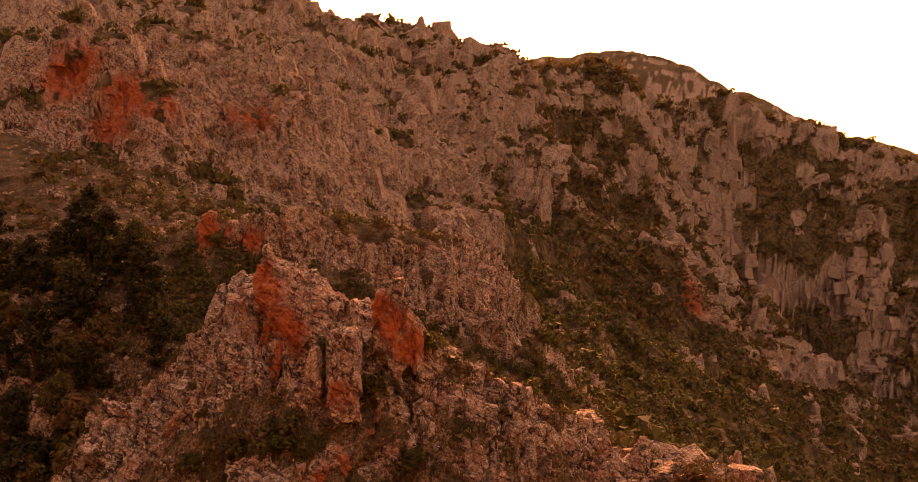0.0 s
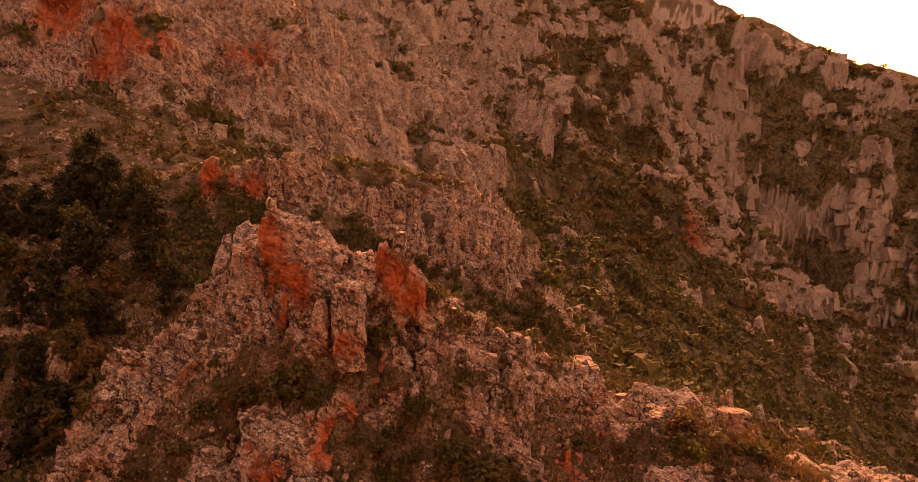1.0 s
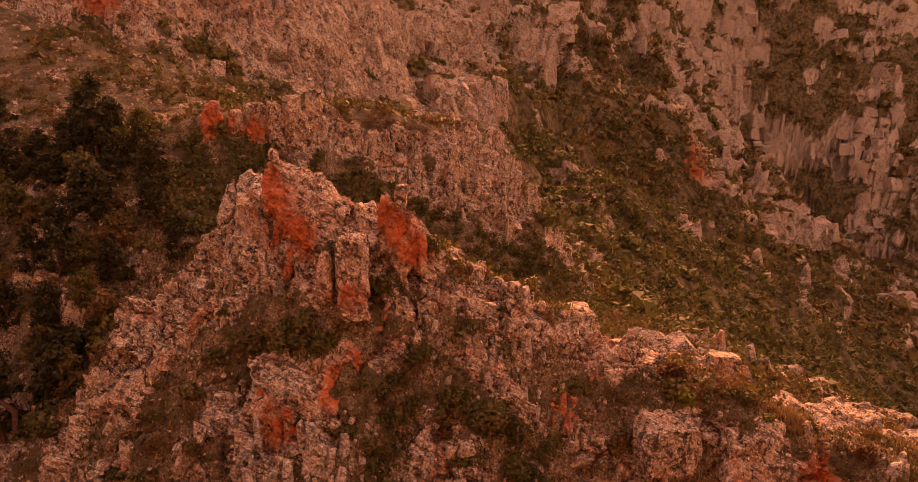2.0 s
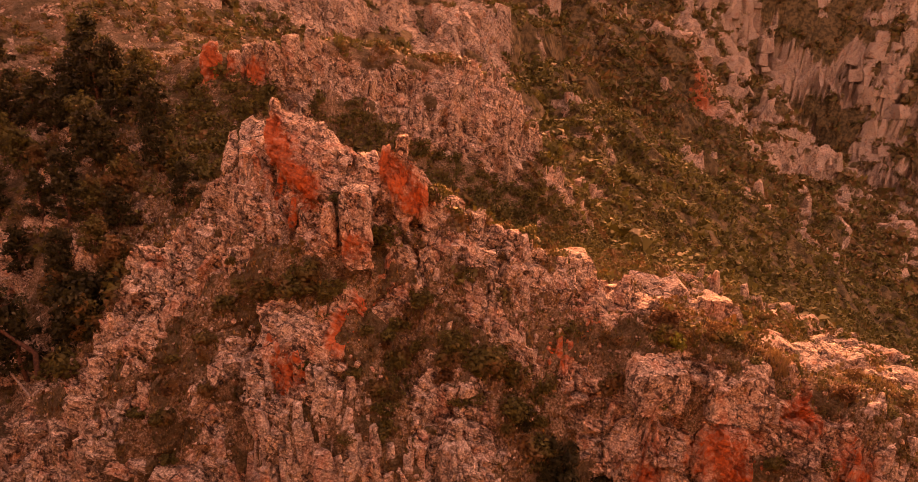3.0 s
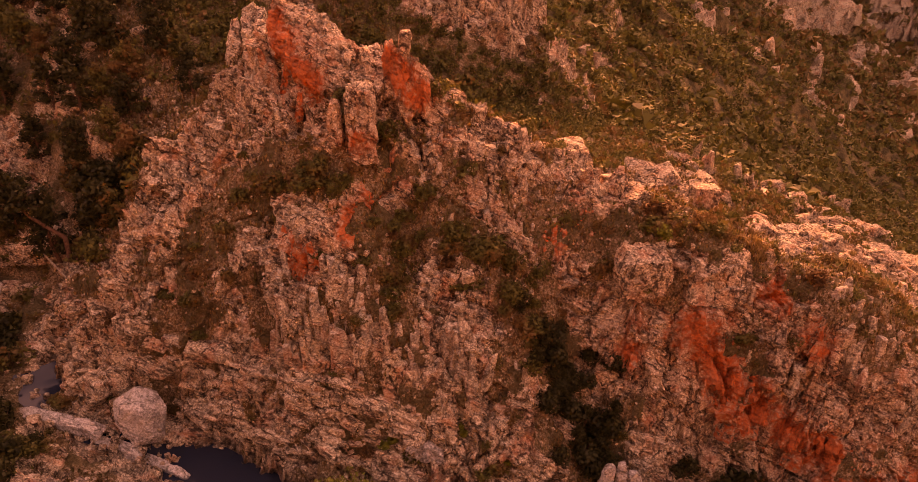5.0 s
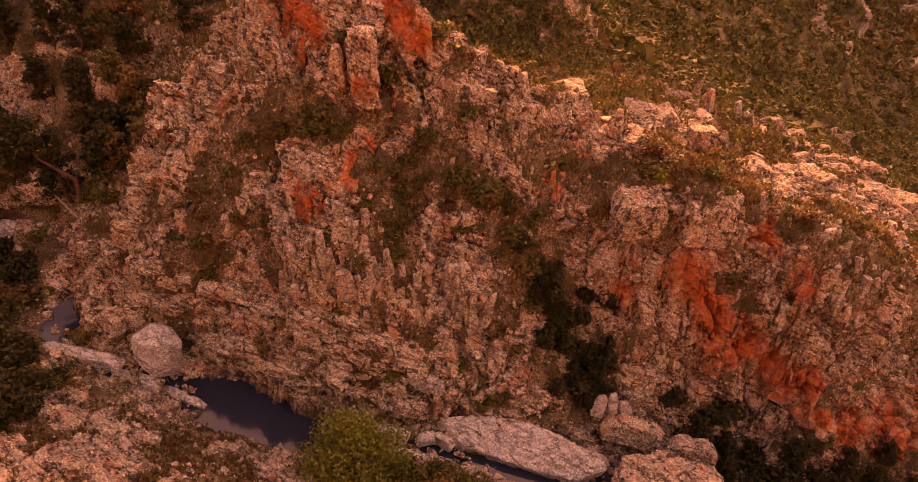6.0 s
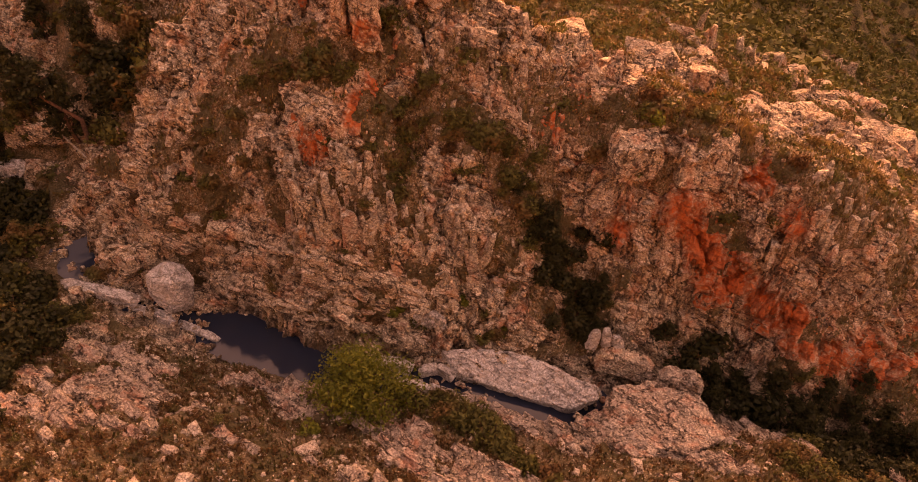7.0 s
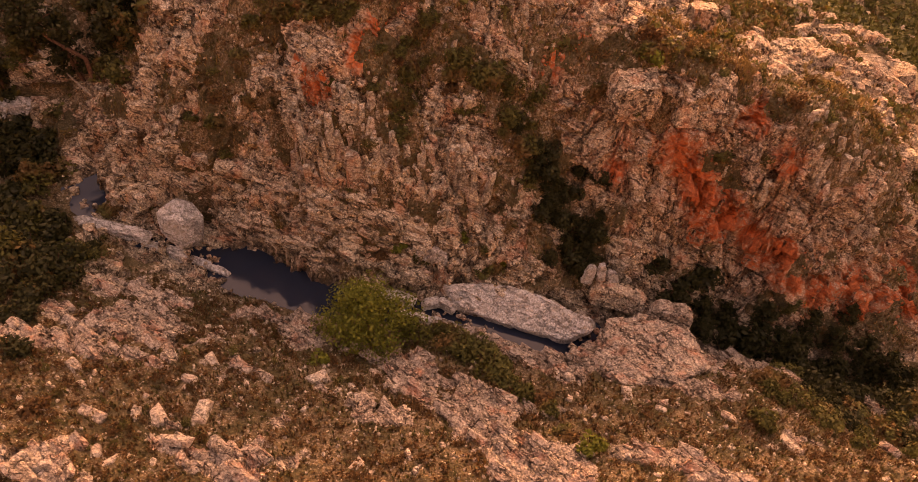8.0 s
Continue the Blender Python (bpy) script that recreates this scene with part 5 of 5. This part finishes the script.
olive_kinds = [bush("bush", OLIVE, 600 + k, 420, 0.15, "dense dark olive shrub among the rocks") for k in range(4)]
large_kinds = [bush("bush", OLIVE, 630 + k, 760, 0.1, "large dense dark olive shrub beside the rocks") for k in range(3)]
# the shrub again, with darkened leaves in place of ravine and gully shade
shaded_kinds = [bush("bush", PINE_SHADE, 640 + k, 700, 0.11, "dense shrub, its leaves coloured dark for the shade it stands in") for k in range(2)]
rusty = bush("bush", RUST, 610, 380, 0.13, "brownish half-dry shrub among the rocks")
fresh = bush("bush", GREEN, 611, 420, 0.15, "bright green leafy shrub")
placed = []
r = np.random.default_rng(620)
for group, dip in ((SPUR_BUSHES, 0.5), (GULLY_BUSHES, 0.3), (RAVINE_EDGE, 0.3), (SHADE_BUSHES, 0.3), (BANK_BUSHES, 0.2), (LEFT_BUSHES, 0.3)):
    spots = ground_at([b[0] for b in group], [b[1] for b in group])
    for spot, (_, _, reach) in zip(spots, group):
        # darkened kinds go where gully, ravine and left bank are shaded
        placed.append((shaded_kinds[r.integers(2)] if group is SHADE_BUSHES or group is LEFT_BUSHES and r.uniform() < 0.6 or group is GULLY_BUSHES and spot[0] > 6 or group is RAVINE_EDGE and spot[0] > 29 else large_kinds[r.integers(3)] if reach > 1.25 else olive_kinds[r.integers(4)] if r.uniform() < 0.8 else rusty, spot, reach, dip))
for x, y, reach in ((-5.7, 33.2, 0.8), (-0.1, 33.4, 0.7), (8.6, 14.4, 1.1), (-10.9, 21.7, 0.9), (3.4, 32.6, 0.7), (15.2, 42.2, 1.2)):
    placed.append((fresh, ground_at(x, y)[0], reach, 0.1))
used = set()
for kind, spot, reach, dip in placed:
    m = Matrix.LocRotScale(Vector(spot) - Vector((0, 0, 0.15 * reach + 0.1 * dip)), Euler((0, 0, r.uniform(0, 6.28))), None)
    kind_scale = Vector((reach * r.uniform(0.85, 1.15), reach * r.uniform(0.85, 1.15), reach * r.uniform(0.75, 1.1)))
    if kind.name in used:
        ob = copy_thing(kind, m)
    else:
        ob = kind
        used.add(kind.name)
        ob.matrix_basis = m
    ob.scale = kind_scale


# brush that covers the slopes behind, too thick to count
def brush(name, mat, spots, sizes, n, leaf, label, kinds=6):
    points, faces, count = [], [], 0
    shapes = [leaves(bush_lobes(700 + k, 5), n, leaf, 700 + k, 0.7, 3) for k in range(kinds)]
    for spot, size in zip(spots, sizes):
        p, f = shapes[rng.integers(kinds)]
        points.append((p * size * rng.uniform(0.8, 1.2, 3)) @ turned(rng.uniform(0, 6.28)).T + spot)
        faces.append(f + count)
        count += len(p)
    return tagged(new(name, mesh_from(name, np.concatenate(points), np.concatenate(faces), mat)), label, "brush", kind="stuff")


spots, bare, red = strewn(900, (-32, 48), (33, 52), 621)
spots = spots[(bare < 0.75) & in_fan(spots)][:190]
brush("low_bushes", OLIVE, spots - (0, 0, 0.15), rng.uniform(0.4, 1.0, len(spots)), 260, 0.13, "small olive shrubs between the rocks of the spur")
spots, bare, red = strewn(1100, (-36, 44), (8, 27), 622)
bed, level = line_gap(spots[:, :2], STREAM)
spots = spots[(bare < 0.6) & in_fan(spots) & (bed > 2.5)][:160]
brush("low_bushes", RUST, spots[:90] - (0, 0, 0.05), rng.uniform(0.2, 0.55, 90), 240, 0.14, "small half-dry shrubs on the bank")
brush("low_bushes", OLIVE, spots[90:] - (0, 0, 0.05), rng.uniform(0.2, 0.6, len(spots) - 90), 240, 0.14, "small olive shrubs on the bank")
spots, bare, red = strewn(2600, (-36, 44), (7, 29), 706)
bed, level = line_gap(spots[:, :2], STREAM)
spots = spots[(bare < 0.5) & in_fan(spots) & (bed > 2.5)]
brush("low_brush", RUST, spots - (0, 0, 0.05), rng.uniform(0.2, 0.6, len(spots)), 44, 0.22, "low brown undergrowth on the dry bank")
foot = np.array(FIN_FOOT, float)
plan = np.column_stack((rng.uniform(-29, 19, 1500), rng.uniform(-9, 2.6, 1500)))
plan[:, 1] += np.interp(plan[:, 0], foot[:, 0], foot[:, 1])
spots, bare = surface(plan)[:2]
spots = spots[bare < 0.6]
brush("brush", OLIVE, spots - (0, 0, 0.15), rng.uniform(0.4, 1.1, len(spots)), 64, 0.23, "dense olive brush along the foot of the fin")
spots, bare, red = strewn(8500, (-62, 75), (44, 125), 701)
thick = np.where(spots[:, 0] > -14, 0.95, np.where((spots[:, 0] < -27) & (spots[:, 1] < 76), 0.9, 0.45)) * ramp(bare, 0.75, 0.35) * (0.55 + 0.45 * ramp(fbm(spots / 7.0, 705, 2), -0.4, 0.2))
on_top = (spots[:, 0] > 7) & (spots[:, 1] < np.interp(spots[:, 0], SPUR_TOP[0], SPUR_TOP[1]))
thick *= np.where(on_top, 0.6, 1.0)
spots = spots[(rng.uniform(0, 1, len(spots)) < thick) & in_fan(spots)]
close = spots[:, 1] < 84
brush("brush", OLIVE, spots[close] - (0, 0, 0.2), rng.uniform(0.45, 1.3, close.sum()), 42, 0.27, "dense olive brush covering the slope behind the spur")
brush("brush", OLIVE, spots[~close] - (0, 0, 0.2), rng.uniform(0.6, 1.4, (~close).sum()), 34, 0.3, "dense olive brush covering the slope behind the fin")
spots, bare, red = strewn(4600, (0.05, 0.72), (84, 245), 704, 1.0, True)
spots = spots[rng.uniform(0, 1, len(spots)) < ramp(bare, 0.8, 0.4)]
brush("brush", OLIVE, spots - (0, 0, 0.3), np.exp(rng.normal(0.3, 0.35, len(spots))), 34, 0.3, "dark brush covering the slope beyond the fin")
spots, bare, red = strewn(6500, (-0.75, 0.75), (112, 490), 702, 1.3, True)
thick = ramp(bare, 0.8, 0.3)
spots = spots[(rng.uniform(0, 1, len(spots)) < thick) & in_fan(spots, 0.75)]
brush("brush", OLIVE, spots - (0, 0, 0.3), rng.uniform(0.8, 2.2, len(spots)) * (0.8 + spots[:, 1] / 350), 26, 0.36, "dark brush covering the far mountain sides")

spots, bare, red = strewn(7000, (-0.05, 0.74), (200, 490), 703, 0.8, True)
spots = spots[rng.uniform(0, 1, len(spots)) < 0.25 + 0.75 * ramp(bare, 0.9, 0.4)]
brush("brush", OLIVE, spots - (0, 0, 0.6), np.exp(rng.normal(0.7, 0.4, len(spots))) * (0.6 + spots[:, 1] / 500), 22, 0.38, "dark woods and brush on the far mountain side")

# dry grass on the earth between the rocks
def tufts(name, spots, sizes, mat, label):
    r = np.random.default_rng(800)
    n, blades = len(spots), 7
    a = r.uniform(0, 6.28, (n, blades))
    base = np.stack((np.cos(a), np.sin(a), 0 * a), -1) * 0.06
    tip = np.stack((np.cos(a), np.sin(a), 0 * a), -1) * r.uniform(0.1, 0.45, (n, blades, 1)) + (0, 0, 1) * r.uniform(0.5, 1.0, (n, blades, 1))
    side = np.stack((-np.sin(a), np.cos(a), 0 * a), -1) * 0.09
    s = sizes[:, None, None]
    points = np.stack((base - side, base + side, tip), 2) * s[..., None] + spots[:, None, None, :]
    return tagged(new(name, mesh_from(name, points.reshape(-1, 3), np.arange(n * blades * 3).reshape(-1, 3), mat)), label, "grass", kind="stuff")


spots, bare, red = strewn(42000, (-38, 44), (7, 31), 801)
bed, level = line_gap(spots[:, :2], STREAM)
spots = spots[(bare < 0.55) & (bed > 2.2) & in_fan(spots)]
tufts("dry_grass", spots[::3], rng.uniform(0.15, 0.42, len(spots[::3])), HAY, "faded straw-coloured dry grass on the bank")
tufts("dry_brush", spots[1::4], rng.uniform(0.2, 0.5, len(spots[1::4])), RUST, "brown dry undergrowth on the bank")
tufts("low_brush", spots[2::5], rng.uniform(0.2, 0.5, len(spots[2::5])), OLIVE, "olive herbs and low undergrowth on the bank")
spots, bare, red = strewn(36000, (-34, 54), (33, 66), 802)
spots = spots[(bare < 0.8) & in_fan(spots)]
pick = rng.uniform(0, 1, len(spots))
golden, herbs = pick < 0.35, pick > 0.65
tufts("dry_grass", spots[golden], rng.uniform(0.2, 0.5, golden.sum()), STRAW, "straw-coloured dry grass between the rocks")
tufts("low_brush", spots[herbs], rng.uniform(0.2, 0.5, herbs.sum()), OLIVE, "olive herbs and low undergrowth between the rocks")
tufts("dry_brush", spots[~golden & ~herbs], rng.uniform(0.2, 0.5, (~golden & ~herbs).sum()), RUST, "rusty low undergrowth between the rocks")
# tussocks on the crest above the gully, their gold standing in for a sun patch
r = np.random.default_rng(803)
plan = np.concatenate([r.normal((x, y), w, (n, 2)) for x, y, w, n in ((35.6, 51, 1.2, 700), (38.5, 49.5, 1.0, 260), (37.6, 46, 0.9, 180), (24.4, 44.2, 0.6, 160), (33, 46, 0.8, 120), (19.5, 48.6, 0.8, 120))])
tufts("sun_patch_grass", surface(plan)[0] + (0, 0, 0.1), r.uniform(0.35, 0.8, len(plan)), STRAW, "golden tussocks of dry grass standing in for sunlight on the crest")


# ---------------------------------------------------------------- trees
def tree_thing(name, mat, seed, high, wide, bare_share, lobes_n, n_leaves, leaf, label, lean=0.0):
    """A tree with its foot at the origin: trunk with limbs, crown of leaf sprays."""
    r = np.random.default_rng(seed)
    ob = tagged(new(name), label, "tree", "trees on the gorge sides")
    top = np.array((lean * high, 0, high * 0.92))
    stem = [np.array((0, 0, -0.4)), np.array((0.02, 0.03, 0.3)) * high + top * 0.02, top * 0.6 + (0.05, -0.03, 0), top]
    limbs = []
    trunk_shape = [tube(stem, (0.035 * high * 0.8, 0.028 * high * 0.8, 0.016 * high * 0.8, 0.02), 8)]
    lobes = []
    for k in range(lobes_n):
        f = bare_share + (1 - bare_share) * (k + 0.5) / lobes_n
        a = k * 2.4 + r.uniform(-0.4, 0.4)
        reach = wide * math.sqrt(max(0.08, 1 - ((f - bare_share) / (1.02 - bare_share)) ** 1.6)) * r.uniform(0.55, 0.95)
        root = top * (f * 0.92)
        end = root + (math.cos(a) * reach, math.sin(a) * reach, r.uniform(0.02, 0.1) * high)
        limbs.append(tube([root, (root + end) / 2 + (0, 0, 0.03 * high), end], (0.012 * high, 0.008 * high, 0.01), 5))
        s = wide * r.uniform(0.3, 0.48)
        lobes.append((*end, s, s, s * r.uniform(0.6, 0.9)))
        lobes.append((*((root + end) / 2), s * 0.8, s * 0.8, s * 0.6))
    lobes.append((*top, wide * 0.3, wide * 0.3, wide * 0.38))
    trunk = part("trunk", mesh_from("trunk", *tubes(trunk_shape), BARK), ob)
    for shape in limbs:
        part("limb", mesh_from("limb", *shape, BARK), trunk)
    part("crown", mesh_from("crown", *leaves(lobes, n_leaves, leaf, seed, 0.35), mat), ob)
    return ob


def stand(ob, x, y, turn=0.0, scale=1.0, sink=0.2):
    m = Matrix.LocRotScale(Vector(ground_at(x, y)[0]) - Vector((0, 0, sink)), Euler((0, 0, turn)), None)
    ob.matrix_basis = m
    ob.scale = (scale, scale, scale)
    return ob


stand(tree_thing("tree", GREEN, 901, 6.3, 3.6, 0.1, 19, 11000, 0.115, "bright olive-green bushy tree growing beside the stream"), -7.8, 25.6, 0.0, 1.12)
stand(tree_thing("pine", PINE_SHADE, 902, 9.5, 2.4, 0.68, 10, 2200, 0.18, "tall pine with a bare leaning reddish trunk", lean=-0.38), -33.8, 46.2)
kinds = [tree_thing("oak", PINE_SHADE, 910, 5.2, 1.9, 0.1, 14, 1500, 0.2, "dark evergreen oak on the brushy slope"),
         tree_thing("oak", OLIVE, 911, 4.2, 1.8, 0.1, 12, 1300, 0.2, "dark evergreen oak on the brushy slope"),
         tree_thing("oak", PINE_SHADE, 912, 6.4, 1.7, 0.12, 15, 1500, 0.2, "slim dark conifer on the brushy slope")]
FOREST = [(-40.2, 65.0), (-36.7, 64.1), (-43.6, 67.6), (-46.3, 67.9), (-33.2, 60.7), (-32.4, 67.3), (-36.4, 58.3), (-42.6, 62.2), (-24.8, 57.3), (-29.7, 64.2), (-28.6, 50.8), (-34.8, 65.6),
          (-37.6, 69), (-40.2, 61), (-43.3, 58), (-28.5, 60.5), (-32.5, 55.9), (-39.1, 53.8), (-45, 54), (-48, 60), (-50, 66), (-44, 43), (-47, 52), (-38, 56.5), (-35, 61.5),
          (-46, 72), (-52, 73), (-41, 73), (-30.5, 57.5), (-33.5, 50.5), (-55, 68), (-38.5, 38.2), (-42, 40), (-31.8, 48.8), (-30.5, 52.5), (-34, 54.5), (-30, 46)]
r = np.random.default_rng(920)
for x, y in zip(r.uniform(-62, -27, 60), r.uniform(46, 76, 60)):
    if x < np.interp(y, SPUR_RIM[0], SPUR_RIM[1]) - 2.5 and len(FOREST) < 70:
        FOREST.append((x, y))
for k, (x, y) in enumerate(FOREST):
    kind = kinds[k % 3]
    ob = kind if k < 3 else copy_thing(kind, Matrix())
    stand(ob, x, y, r.uniform(0, 6.28), r.uniform(0.65, 1.15))

RAVINE_TREES = [(4.5, 39.4, 0.45), (6.4, 38.6, 0.5), (8.4, 38.2, 0.55), (10, 37, 0.6), (11.2, 36, 0.55), (9, 35.4, 0.5), (7.6, 36.8, 0.5), (12.4, 37.4, 0.5), (5.8, 37.6, 0.45), (21.5, 34.5, 0.7), (24, 34.6, 0.75),
                (26.4, 33, 0.75), (28.6, 31.6, 0.8), (31, 30.6, 0.8), (33.2, 29.2, 0.8), (35.6, 28.4, 0.8), (38, 27.4, 0.85), (40.6, 27.2, 0.85), (29.8, 33.8, 0.65), (33.6, 32, 0.7), (37.4, 30.4, 0.75), (43, 28, 0.85), (23, 32.2, 0.6), (42, 24.4, 0.7), (27, 29.6, 0.6), (35, 33.5, 0.7), (37.5, 33, 0.75), (40, 32, 0.8), (42.5, 31, 0.8), (39, 34.5, 0.65), (44.5, 30, 0.85)]
# only the darkest oaks here, deepening the ravine's shade by leaf colour
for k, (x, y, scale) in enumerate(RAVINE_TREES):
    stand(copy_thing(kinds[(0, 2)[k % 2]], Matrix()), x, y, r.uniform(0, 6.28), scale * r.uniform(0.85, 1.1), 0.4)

# a dead pale trunk leaning over the upper pool
tagged(new("dead_trunk", mesh_from("dead_trunk", *tube([(-38.8, 47.9, 15.0), (-36.8, 47.0, 13.25), (-34.6, 45.8, 11.5)], (0.05, 0.08, 0.11), 7), DEAD)), "bare pale dead trunk leaning over the pool", "dead tree")
